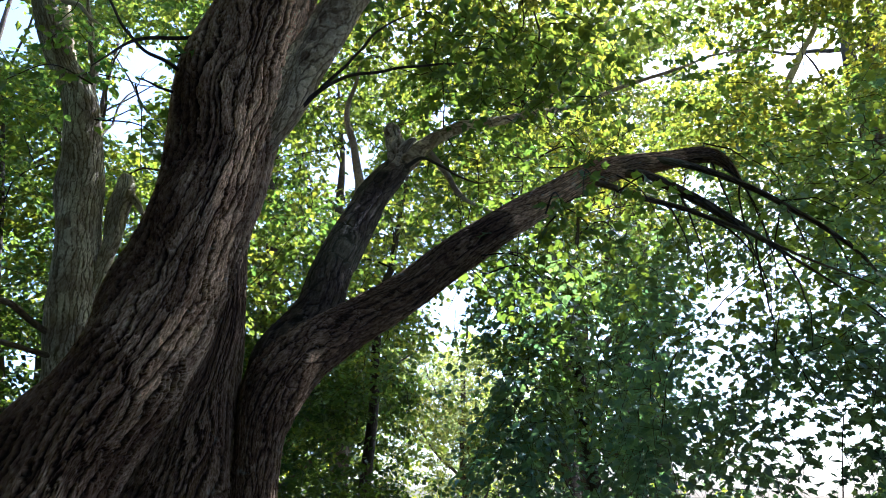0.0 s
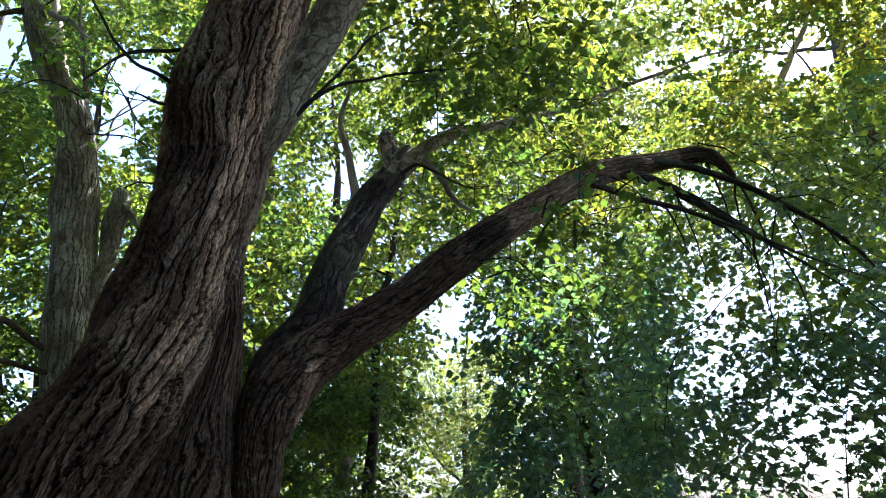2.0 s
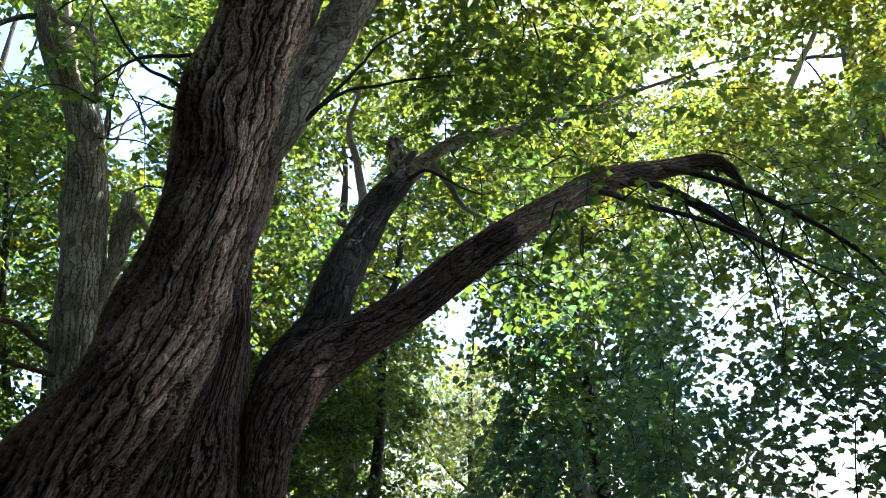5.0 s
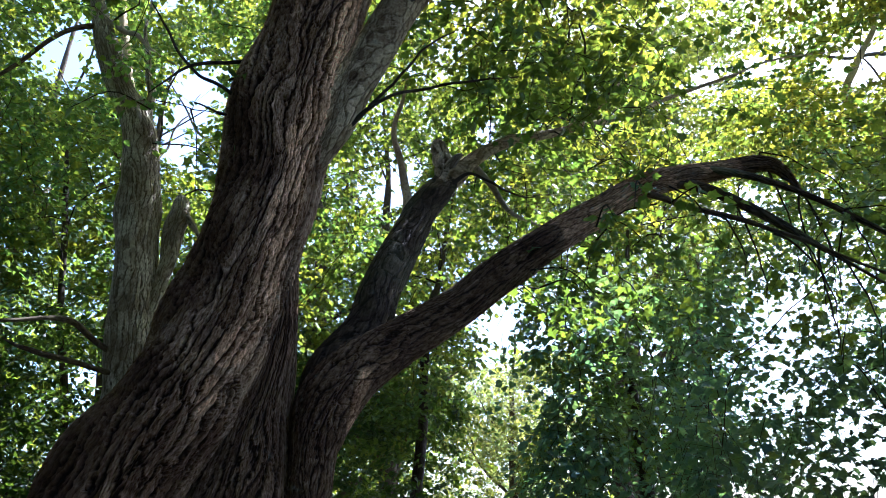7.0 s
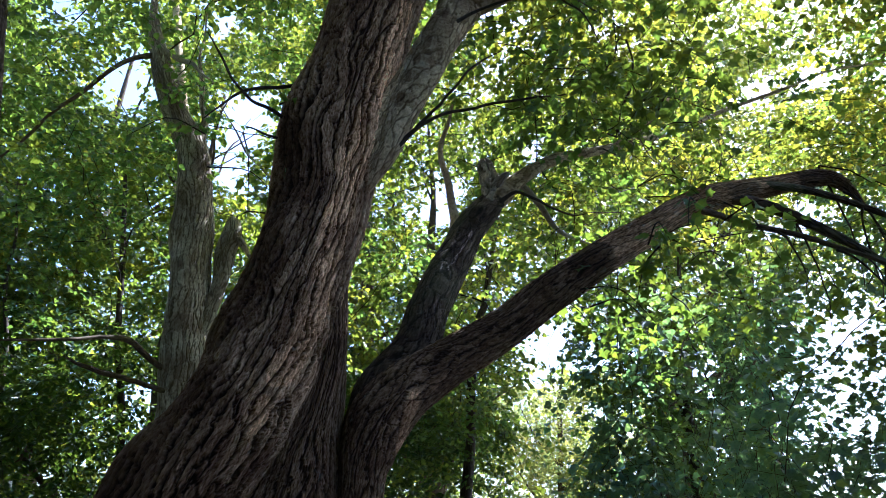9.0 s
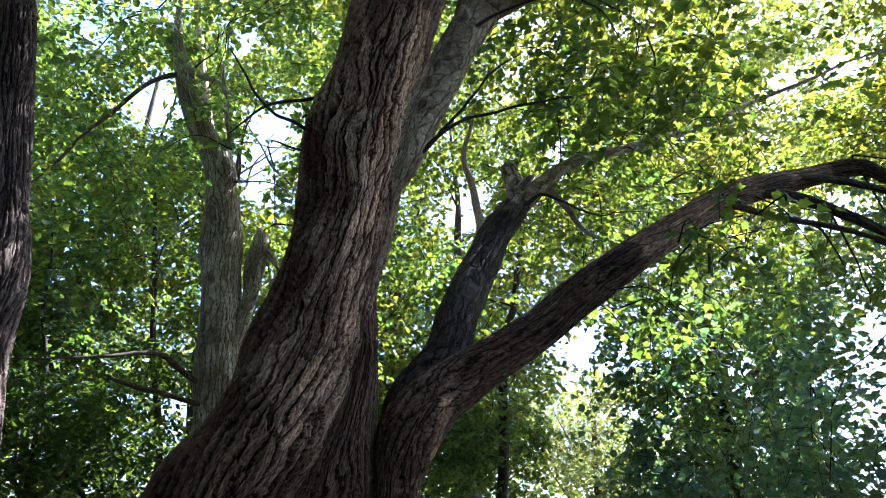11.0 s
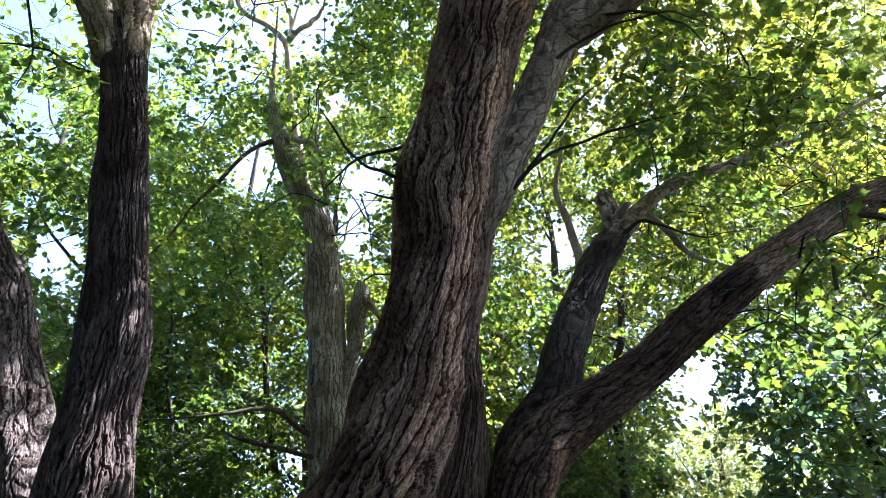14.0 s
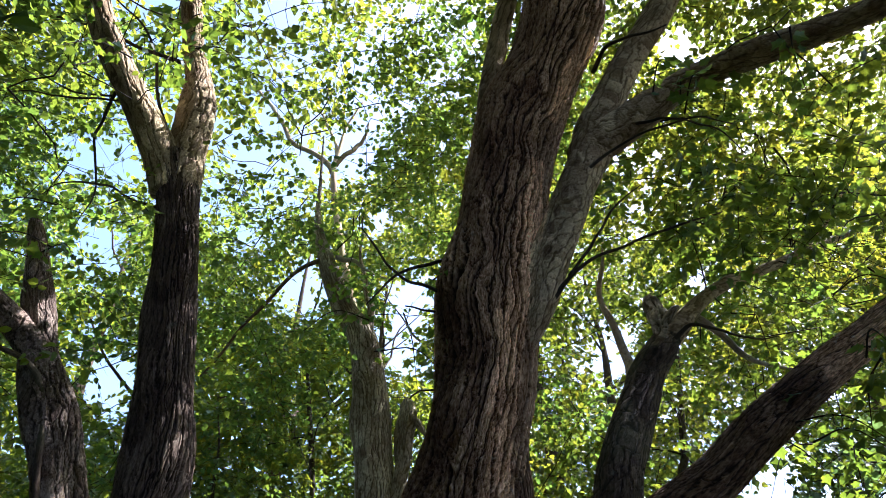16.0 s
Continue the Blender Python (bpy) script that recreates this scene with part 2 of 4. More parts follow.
def plate_cells(w, v, n, seed, wide, long):
    """Cells scattered on a plane that closes after n columns, each wide by long metres: the metres to the cell's edge, how far
    that edge runs across the stem, and two random numbers of the cell."""
    dice = np.random.RandomState(seed % 65536)
    jx, jy, a, b = dice.rand(4, 1024, n)
    ci, cj = np.floor(w).astype(int), np.floor(v).astype(int)
    f1, f2 = np.full(w.shape, 9.0), np.full(w.shape, 9.0)
    x1, y1, x2, y2, ra, rb = (np.zeros(w.shape) for _ in range(6))
    for di in (-1, 0, 1):
        for dj in (-1, 0, 1):
            i, j = ci + di, cj + dj
            k, q = j % 1024, i % n
            px, py = i + 0.1 + 0.8 * jx[k, q] - w, j + jy[k, q] - v
            d = px * px + py * py
            first = d < f1
            second = ~first & (d < f2)
            x2, y2, f2 = (np.where(first, o, np.where(second, p, q2)) for o, p, q2 in ((x1, px, x2), (y1, py, y2), (f1, d, f2)))
            x1, y1, f1 = (np.where(first, p, o) for o, p in ((x1, px), (y1, py), (f1, d)))
            ra, rb = np.where(first, a[k, q], ra), np.where(first, b[k, q], rb)
    gx, gy = (x2 - x1) / wide, (y2 - y1) / long
    steep = np.hypot(gx, gy) + 1e-6
    return (f2 - f1) / 2 / steep, np.abs(gy) / steep, ra, rb


def stem_surface(points, around, step, depth=0.0, plates=9, seed=1, lumps=0.03, wander=0.0, long=0.28):
    """A swept stem: plated bark ridges of the given depth, slow lumps, closed ends."""
    path, s = smooth_path(points, step)
    c, r = path[:, :3], np.maximum(path[:, 3], 0.002)
    if wander:
        w = np.random.RandomState(seed + 70)
        for ax in range(3):
            ph = w.rand(3) * 6.28
            c[:, ax] += wander * sum(np.sin(s * k * 3.1 / max(s[-1], 0.5) * 2 + ph[i]) / k for i, k in enumerate((1, 2.3, 4.1))) * np.minimum(1, s / 0.15)
    t = np.gradient(c, axis=0)
    t /= np.linalg.norm(t, axis=1, keepdims=True)
    side = np.cross(t[0], (0, 1, 0))
    if np.linalg.norm(side) < 0.2:
        side = np.cross(t[0], (1, 0, 0))
    sides = []
    for k in range(len(c)):
        side = side - t[k] * (side @ t[k])
        side /= np.linalg.norm(side)
        sides.append(side)
    sides = np.array(sides)
    other = np.cross(t, sides)
    u = np.arange(around) / around
    U, S = np.meshgrid(u, s)
    mean = float(np.mean(r))
    h = (Lattice(seed, 5).at(U, S / 0.5) - 0.5) * 2 * lumps * r[:, None] / 0.3
    inner_shade, tone = np.zeros_like(U), np.full_like(U, 0.5)
    if depth:
        # long plates that lock into one another, parted by sharp furrows and broken across by finer cracks
        sway = (Lattice(seed + 11, 9).at(U, S / 0.35) - 0.5) * 1.6 + (Lattice(seed + 12, plates).at(U, S / 0.12) - 0.5) * 0.7
        broad = 2 * np.pi * mean / plates
        ruff = (Lattice(seed + 13, plates * 4).at(U, S / 0.025) - 0.5) + 0.6 * (Lattice(seed + 14, plates * 8).at(U, S / 0.012) - 0.5)
        edge, cross, lift, deep = plate_cells(U * plates + sway + ruff * 0.25, S / long + ruff * 0.1, plates, seed * 7 + 1, broad, long)
        edge2, cross2, lift2, _ = plate_cells(U * plates * 2 + sway * 2 + ruff * 0.5, S / (long * 0.3) + ruff * 0.4, plates * 2, seed * 7 + 2, broad / 2, long * 0.3)
        grain = Lattice(seed + 5, plates * 8).at(U, S / 0.02) - 0.5
        fade = np.clip(r / max(mean, 0.02), 0.5, 1.2)[:, None]
        gap = broad * (0.13 + 0.2 * deep) * (1 - 0.45 * cross)
        top, top2 = ramp01(edge / gap), ramp01(edge2 / (broad * 0.09))
        h = h + depth * fade * (top * (0.75 + 0.45 * lift) - 0.9 + 0.26 * (top2 - 0.7) * (0.3 + top) + 0.25 * (lift2 - 0.5) + 0.25 * grain + 0.15 * ruff)
        # mask for the inner bark and the shade painted into furrows and cracks
        inner_shade = np.clip((1 - top) * 1.1 * (1 - 0.45 * cross) + (1 - top2) * 0.5 * deep * (1 - 0.4 * cross2), 0, 1)
        tone = 0.45 * lift + 0.35 * lift2 + 0.2 * (grain + 0.5)
    R = r[:, None] + h
    ang = U * 2 * np.pi
    v = c[:, None] + R[..., None] * (np.cos(ang)[..., None] * sides[:, None] + np.sin(ang)[..., None] * other[:, None])
    n, k = U.shape
    verts = np.vstack([v.reshape(-1, 3), c[:1] - t[:1] * r[0] * 0.4, c[-1:] + t[-1:] * r[-1] * 0.6])
    i, j = np.meshgrid(np.arange(n - 1), np.arange(k), indexing="ij")
    a, b = i * k + j, i * k + (j + 1) % k
    quads = np.stack([a, b, b + k, a + k], -1).reshape(-1, 4)
    j = np.arange(k)
    low, high = np.full(k, n * k), np.full(k, n * k + 1)
    top = (n - 1) * k
    tris = np.vstack([np.stack([low, (j + 1) % k, j], 1), np.stack([high, top + j, top + (j + 1) % k], 1)])
    faces = np.vstack([quads[:, [0, 1, 2]], quads[:, [0, 2, 3]], tris])
    uv = np.vstack([np.stack([np.abs(U * 2 - 1) * np.pi * mean, S], -1).reshape(-1, 2), [[0, 0], [0, s[-1]]]])
    return verts, faces, (np.r_[inner_shade.ravel(), 0, 0], np.r_[tone.ravel(), 0.5, 0.5]), uv + np.array([seed * 1.37 % 9, seed * 0.71 % 7])


STEMS = []

# Patches on the bark: two ends of a streak, its half width, and above 0 paler (bare bark, painted light) or below 0
# darker (stains, painted shade).
PALE_LIT_STREAKS = [
    ((0.76, 3.27, 6.1), (0.6, 3.3, 5.8), 0.07, 1.3), ((0.6, 3.3, 5.8), (0.44, 3.38, 5.45), 0.06, 1.2), ((0.32, 3.4, 4.95), (0.17, 3.5, 4.4), 0.08, 1.0), ((-0.08, 3.61, 3.08), (-0.12, 3.64, 2.74), 0.06, 1.2),
    # The wide right-front streaks put light from the right into the bark colour.
    ((-0.27, 3.52, 2.46), (-0.3, 3.51, 2.36), 0.035, 1.2), ((-0.33, 3.48, 2.22), (-0.46, 3.48, 1.9), 0.05, 0.9), ((0.17, 3.51, 4.6), (0.02, 3.57, 3.75), 0.09, 0.9), ((0.02, 3.57, 3.75), (-0.05, 3.6, 3.2), 0.09, 0.9), ((-0.12, 3.62, 2.8), (-0.24, 3.55, 2.4), 0.07, 0.7),
]
TRUNK_STAIN_SHADE = [
    # Lower-left rows put shade into the colour; left-face rows mix stain and shade.
    ((-0.75, 3.5, 2.3), (-1.1, 3.4, 1.5), 0.2, -0.7), ((-0.35, 3.5, 1.9), (-0.5, 3.4, 1.3), 0.16, -0.6),
    ((-0.36, 3.6, 4.1), (-0.45, 3.68, 3.5), 0.13, -0.5), ((-0.46, 3.7, 3.4), (-0.6, 3.68, 2.7), 0.15, -0.65),
    ((-0.32, 3.58, 3.86), (-0.24, 3.58, 3.6), 0.12, -1.0), ((-0.41, 3.6, 3.15), (-0.45, 3.6, 2.95), 0.08, -0.8), ((-0.5, 3.42, 2.15), (-0.62, 3.42, 1.85), 0.11, -0.8), ((-0.05, 3.37, 5.2), (-0.02, 3.37, 4.7), 0.08, -0.7),
]
LIMB_STAINS = [
    ((-2.39, 3.52, 4.65), (-2.35, 3.58, 4.2), 0.1, -0.9), ((-2.2, 3.61, 3.4), (-2.3, 3.63, 3.2), 0.1, -0.9), ((1.55, 3.72, 3.3), (1.72, 3.70, 3.38), 0.07, -0.8), ((2.45, 3.55, 3.84), (2.75, 3.5, 3.9), 0.05, -0.7),
    ((0.85, 4.12, 3.6), (0.98, 4.2, 3.85), 0.06, -0.9), ((0.78, 4.04, 3.34), (0.8, 4.05, 3.44), 0.05, -0.8), ((-1.6, 7.1, 5.6), (-1.75, 7.1, 5.75), 0.12, -0.7), ((-2.2, 7.05, 6.5), (-2.1, 7.05, 6.3), 0.1, -0.6),
]
BARE_AND_SUNLIT = [
    ((1.84, 3.66, 3.44), (2.42, 3.57, 3.78), 0.13, 1.1), ((2.4, 3.56, 3.8), (2.95, 3.45, 3.93), 0.1, 0.9), ((0.98, 4.25, 4.0), (1.06, 4.28, 4.3), 0.08, 0.8), ((0.62, 3.76, 2.44), (1.05, 3.79, 2.72), 0.04, 0.6),
    # The streak at x -2.98 paints sunlight on the side stem's right edge.
    ((0.44, 3.8, 2.1), (0.5, 3.74, 2.36), 0.05, 0.8), ((-2.98, 4.05, 3.1), (-2.9, 4.06, 2.75), 0.06, 0.8), ((-3.7, 3.9, 4.45), (-3.62, 3.92, 4.25), 0.08, 0.7), ((-2.6, 3.4, 5.2), (-2.55, 3.42, 4.95), 0.06, 0.6),
]
KNOTS = [((0.27, 3.48, 4.2), 0.024), ((0.3, 3.46, 4.37), 0.028), ((0.36, 3.42, 4.5), 0.018), ((0.42, 3.38, 4.63), 0.025), ((0.53, 3.34, 4.87), 0.023), ((0.33, 3.44, 4.28), 0.012), ((0.45, 3.4, 4.74), 0.012)]
PATCHES = PALE_LIT_STREAKS + TRUNK_STAIN_SHADE + LIMB_STAINS + BARE_AND_SUNLIT + [(p, (p[0] + 0.01, p[1], p[2] + 0.05), r, -1.2) for p, r in KNOTS]


def patches_on(v):
    """How far each point is paler or darker: wear, stains, and light or shade put into the colour."""
    w = np.zeros(len(v))
    for a, b, r, much in PATCHES:
        a, b = np.array(a), np.array(b)
        f = np.clip((v - a) @ (b - a) / ((b - a) @ (b - a)), 0, 1)
        d = np.linalg.norm(v - a - f[:, None] * (b - a), axis=1)
        w += much * np.clip(1.6 - d / r, 0, 1)
    return w


def stem(name, points, parent, material, label="", around=14, step=0.05, depth=0.0, plates=5, seed=1, lumps=0.03, wander=0.0, long=0.28):
    v, f, inner_shade, uv = stem_surface(points, around, step, depth, plates, seed, lumps, wander, long)
    STEMS.append(smooth_path(points, 0.12)[0])
    v = v - np.array(parent.location)
    worn_or_lit = patches_on(v + np.array(parent.location))
    ob = link_mesh(name, v, f, material, parent, depth == 0.0, uv, inner_shade, worn_or_lit)
    return tagged(ob, label) if label else ob


def unit(v):
    return v / np.maximum(np.linalg.norm(v, axis=-1, keepdims=True), 1e-9)


# Leaf blades in their own plane: x across, y from stalk to tip, z up.
def lobed_blade():
    half = [(0.0, 0.0), (0.16, -0.05), (0.38, 0.1), (0.30, 0.26), (0.52, 0.50), (0.26, 0.58), (0.14, 0.72), (0.0, 1.0)]
    right = half[1:-1]
    ring = half[:1] + right + half[-1:] + [(-x, y) for x, y in right[::-1]]
    v = [(x, y, 0.10 * abs(x) - 0.10 * y * y) for x, y in ring] + [(0, 0.42, -0.02)]
    n = len(ring)
    return np.array(v), np.array([(n, k, (k + 1) % n) for k in range(n)])


def plain_blade():
    v = [(0, 0, 0), (0.36, 0.16, 0.08), (0.44, 0.48, 0.07), (0, 1, -0.14), (-0.44, 0.48, 0.07), (-0.36, 0.16, 0.08)]
    return np.array(v, float), np.array([(0, 1, 2), (0, 2, 3), (0, 3, 4), (0, 4, 5)])


KITE = (np.array([(0, 0, 0), (0.36, 0.45, 0.09), (0, 1, -0.08), (-0.36, 0.45, 0.09)]), np.array([(0, 1, 2), (0, 2, 3)]))
LOBED, PLAIN = lobed_blade(), plain_blade()


class Foliage:
    """Collects leaves and the twigs that bear them, then links each as one mesh."""

    def __init__(self, seed, stray=0.2):
        self.rng, self.stray = np.random.RandomState(seed), stray
        self.leaf, self.twig = [], []

    def sprays(self, base, heading, rise, length, leaves, size, tilt=0.55, hang=0.35):
        """One spray a base: leaves in two ranks along a bent twig. heading in radians, rise as a slope."""
        g, n = self.rng, len(base)
        if not n:
            return self
        d = unit(np.stack([np.sin(heading), np.cos(heading), rise], 1))
        side = unit(np.cross(d, (0, 0, 1.0)))
        tip = base + d * length[:, None]
        tip[:, 2] -= hang * length
        self.twig.append((base, base + d * length[:, None] * 0.55, tip))
        s = (np.arange(leaves) + 0.6) / leaves
        s = s[None] + g.uniform(-0.04, 0.04, (n, leaves))
        at = base[:, None] + d[:, None] * (length[:, None] * s)[..., None]
        at[..., 2] -= hang * length[:, None] * s**2
        rank = np.where(np.arange(leaves) % 2, 1.0, -1.0)[None] * g.uniform(0.4, 1.2, (n, leaves))
        point = unit(d[:, None] * 0.6 + side[:, None] * rank[..., None] + g.normal(0, 0.35, (n, leaves, 3)) + np.array([0, 0, -0.45]))
        up = unit(np.array([0, 0, 1.0]) + g.normal(0, tilt, (n, leaves, 3)))
        size = size * g.uniform(0.65, 1.2, (n, leaves))
        at = (at + point * (size * 0.45)[..., None] + g.normal(0, 0.02, (n, leaves, 3))).reshape(-1, 3)
        free = (~in_view_gap(at, 0.82) | (g.rand(len(at)) < self.stray)) & ~in_shaft(at, 0.02)
        self.leaf.append((at[free], point.reshape(-1, 3)[free], up.reshape(-1, 3)[free], size.ravel()[free]))
        return self

    def rows(self):
        return [np.concatenate(c) for c in zip(*self.leaf)]

    def link(self, name, parent, material, blade=PLAIN, twigs=0.0, label=""):
        at, y, up, size = self.rows()
        off = np.array(parent.location) if parent else np.zeros(3)
        x = unit(np.cross(y, up))
        z = np.cross(x, y)
        bv, bf = blade
        v = at[:, None] - off + size[:, None, None] * (bv[None, :, :1] * x[:, None] + bv[None, :, 1:2] * y[:, None] + bv[None, :, 2:] * z[:, None])
        f = bf[None] + (np.arange(len(at)) * len(bv))[:, None, None]
        ob = link_mesh(name, v.reshape(-1, 3), f.reshape(-1, 3), material, parent, False)
        tagged(ob, label, kind="stuff")
        if twigs:
            a, b, c = (np.concatenate(q) - off for q in zip(*self.twig))
            ring = []
            for p, w in ((a, 1.0), (b, 0.7), (c, 0.3)):
                for k in range(3):
                    ring.append(p + twigs * w * np.array([math.cos(k * 2.1), math.sin(k * 2.1), 0.4 * math.sin(k * 4.2)]))
            v = np.stack(ring, 1)
            f = []
            for lvl in (0, 3):
                for k in range(3):
                    q = (lvl + k, lvl + (k + 1) % 3, lvl + 3 + (k + 1) % 3, lvl + 3 + k)
                    f.append(q)
            f = np.array(f)[None] + (np.arange(len(v)) * 9)[:, None, None]
            tw = link_mesh("fine_twig", v.reshape(-1, 3), f.reshape(-1, 4), BARK_TWIG, parent, False, np.zeros((len(v) * 9, 2)))
            tagged(tw, kind="stuff")
        return ob


def polar(az, el, dist):
    """Places seen from where the path begins: azimuth from +y towards +x and elevation, in degrees, with the slant distance."""
    a, e = np.radians(az), np.radians(el)
    return np.stack([np.sin(a) * np.cos(e), np.cos(a) * np.cos(e), np.sin(e)], -1) * np.asarray(dist)[..., None] + np.array([0, 0, 1.6])


# Sky gaps fitted to the camera's view, as cones from its place: azimuth, elevation, half width, in degrees.
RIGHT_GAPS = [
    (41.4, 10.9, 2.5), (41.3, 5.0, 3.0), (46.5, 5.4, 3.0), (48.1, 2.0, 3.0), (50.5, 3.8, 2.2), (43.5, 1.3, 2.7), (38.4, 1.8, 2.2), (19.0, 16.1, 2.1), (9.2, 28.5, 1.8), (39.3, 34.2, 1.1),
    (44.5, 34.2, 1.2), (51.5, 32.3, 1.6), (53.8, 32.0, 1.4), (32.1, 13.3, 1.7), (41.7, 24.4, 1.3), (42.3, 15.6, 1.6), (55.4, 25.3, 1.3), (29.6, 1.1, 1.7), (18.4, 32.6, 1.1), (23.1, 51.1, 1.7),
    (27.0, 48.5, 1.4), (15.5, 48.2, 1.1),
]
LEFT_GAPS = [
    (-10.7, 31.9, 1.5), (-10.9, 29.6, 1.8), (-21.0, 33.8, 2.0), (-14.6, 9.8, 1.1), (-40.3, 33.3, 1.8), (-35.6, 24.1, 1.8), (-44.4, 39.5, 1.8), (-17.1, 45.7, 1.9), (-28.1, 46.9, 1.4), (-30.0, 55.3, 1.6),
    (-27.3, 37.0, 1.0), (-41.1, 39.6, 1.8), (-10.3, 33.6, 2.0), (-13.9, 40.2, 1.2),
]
VIEW_GAPS = np.array(RIGHT_GAPS + LEFT_GAPS)


def in_view_gap(p, grow=1.0):
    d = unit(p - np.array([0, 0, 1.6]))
    o = polar(VIEW_GAPS[:, 0], VIEW_GAPS[:, 1], np.ones(len(VIEW_GAPS))) - np.array([0, 0, 1.6])
    return (d @ o.T > np.cos(np.radians(VIEW_GAPS[:, 2] * grow))[None]).any(1)


# Places that a shaft of sun reaches through the canopy: x, y, z, radius.
SHAFTS = [(2.0, 4.3, 3.2, 0.46), (-2.88, 4.1, 2.9, 0.03), (-3.6, 4.0, 4.4, 0.1), (-2.15, 2.85, 6.05, 0.3), (-5.0, 6.0, 7.5, 1.0), (8.0, 20.5, 3.5, 3.0), (5.5, 5.8, 7.5, 2.2), (6.3, 5.6, 6.9, 2.4), (4.4, 6.0, 6.7, 1.4), (-3.5, 8.5, 3.9, 0.45), (-4.2, 4.2, 8.0, 0.9), (-3.2, 4.8, 8.2, 0.8), (-0.6, 9.0, 4.5, 0.9), (1.0, 7.5, 4.2, 0.6), (-1.0, 11.0, 7.0, 1.0), (2.6, 7.0, 6.5, 0.4), (-2.88, 8.13, 8.36, 0.35), (4.6, 5.6, 6.6, 0.9), (3.6, 5.4, 7.0, 0.7), (-3.0, 3.0, 6.6, 0.7), (-4.5, 5.0, 6.2, 0.9), (0.78, 3.3, 6.2, 0.12), (8.2, 6.6, 8.6, 2.6), (2.9, 5.5, 3.3, 0.35)]
TO_SUN = np.array([math.sin(_a) * math.cos(_e), math.cos(_a) * math.cos(_e), math.sin(_e)])


def in_shaft(p, margin=0.22):
    hit = np.zeros(len(p), bool)
    for x, y, z, r in SHAFTS:
        d = p - np.array([x, y, z])
        s = d @ TO_SUN
        hit |= (s > r * 1.2 + 0.25) & (np.linalg.norm(d - s[:, None] * TO_SUN, axis=1) < r + margin)
    return hit


def in_view_wedge(p):
    """A wedge fitted to the camera's view, kept free of sprays so that the low sunlit tree shows."""
    d = p - np.array([0, 0, 1.6])
    flat = np.hypot(d[:, 0], d[:, 1])
    az, el = np.degrees(np.arctan2(d[:, 0], d[:, 1])), np.degrees(np.arctan2(d[:, 2], flat))
    return (np.abs(az - 18.0 - 0.12 * el - 0.5 * np.sin(el * 0.9)) < 2.8 + 0.6 * np.sin(el * 1.7 + 1)) & (el < 15.5) & (flat < 18)


def over_bole(p):
    """True where a spray would hide a stout stem from the camera; such sprays are thinned to fit that view."""
    eye = np.array([0, 0, 1.6])
    c = np.vstack([q for q in STEMS if q[:, 3].max() > 0.05 and np.hypot(*q[0, :2]) < 9])
    c = c[c[:, 3] > 0.05]
    d, e = p - eye, c[:, :3] - eye
    dl, el = np.linalg.norm(d, axis=1), np.linalg.norm(e, axis=1)
    out = np.zeros(len(p), bool)
    for k in range(0, len(p), 4000):
        cosine = unit(d[k : k + 4000]) @ unit(e).T
        reach = np.cos((c[:, 3] + 0.09) / el)
        out[k : k + 4000] = ((cosine > reach[None]) & (dl[k : k + 4000, None] < el[None] + 0.2)).any(1)
    return out


# ---------------------------------------------------------------- ground
def build_ground():
    n, m = 60, 96
    rad = np.r_[0, np.geomspace(0.5, 900, n)]
    ang = np.linspace(0, 2 * np.pi, m, endpoint=False)
    rr, aa = np.meshgrid(rad, ang, indexing="ij")
    x, y = rr * np.sin(aa), rr * np.cos(aa)
    z = 0.08 * np.sin(x * 0.7 + 1) * np.cos(y * 0.6) + 0.03 * np.sin(x * 2.3) * np.sin(y * 2.9 + 0.4)
    z = z - 0.05
    i, j = np.meshgrid(np.arange(n), np.arange(m), indexing="ij")
    a, b = i * m + j, i * m + (j + 1) % m
    f = np.stack([a, b, b + m, a + m], -1).reshape(-1, 4)
    ob = link_mesh("ground", np.stack([x, y, z], -1).reshape(-1, 3), f, ground_material())
    tagged(ob, "shaded woodland floor of leaf litter and thin grass", "ground", kind="structure")


build_ground()

# ---------------------------------------------------------------- big maple
maple = thing("maple_tree", "large leaning maple with furrowed red-brown bark and several stems", "tree", (-0.3, 3.85, 0))
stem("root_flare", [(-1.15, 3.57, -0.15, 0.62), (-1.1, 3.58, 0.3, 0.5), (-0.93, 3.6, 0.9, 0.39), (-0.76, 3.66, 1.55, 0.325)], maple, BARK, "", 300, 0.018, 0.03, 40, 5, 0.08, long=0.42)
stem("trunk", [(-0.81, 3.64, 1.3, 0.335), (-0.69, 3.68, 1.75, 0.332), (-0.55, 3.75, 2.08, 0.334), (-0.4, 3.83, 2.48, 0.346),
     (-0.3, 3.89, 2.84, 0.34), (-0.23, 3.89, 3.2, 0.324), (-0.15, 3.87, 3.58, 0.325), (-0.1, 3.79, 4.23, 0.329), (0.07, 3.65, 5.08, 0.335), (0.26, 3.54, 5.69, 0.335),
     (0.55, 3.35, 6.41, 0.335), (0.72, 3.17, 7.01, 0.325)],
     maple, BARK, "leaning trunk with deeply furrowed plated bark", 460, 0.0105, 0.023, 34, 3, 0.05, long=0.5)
stem("upper_trunk", [(0.68, 3.21, 6.9, 0.32), (0.74, 3.15, 7.1, 0.32), (1.01, 2.87, 8.31, 0.295), (1.37, 2.55, 10.75, 0.24), (1.6, 2.4, 13.0, 0.1)], maple, BARK, "", 190, 0.025, 0.022, 34, 7, long=0.42)
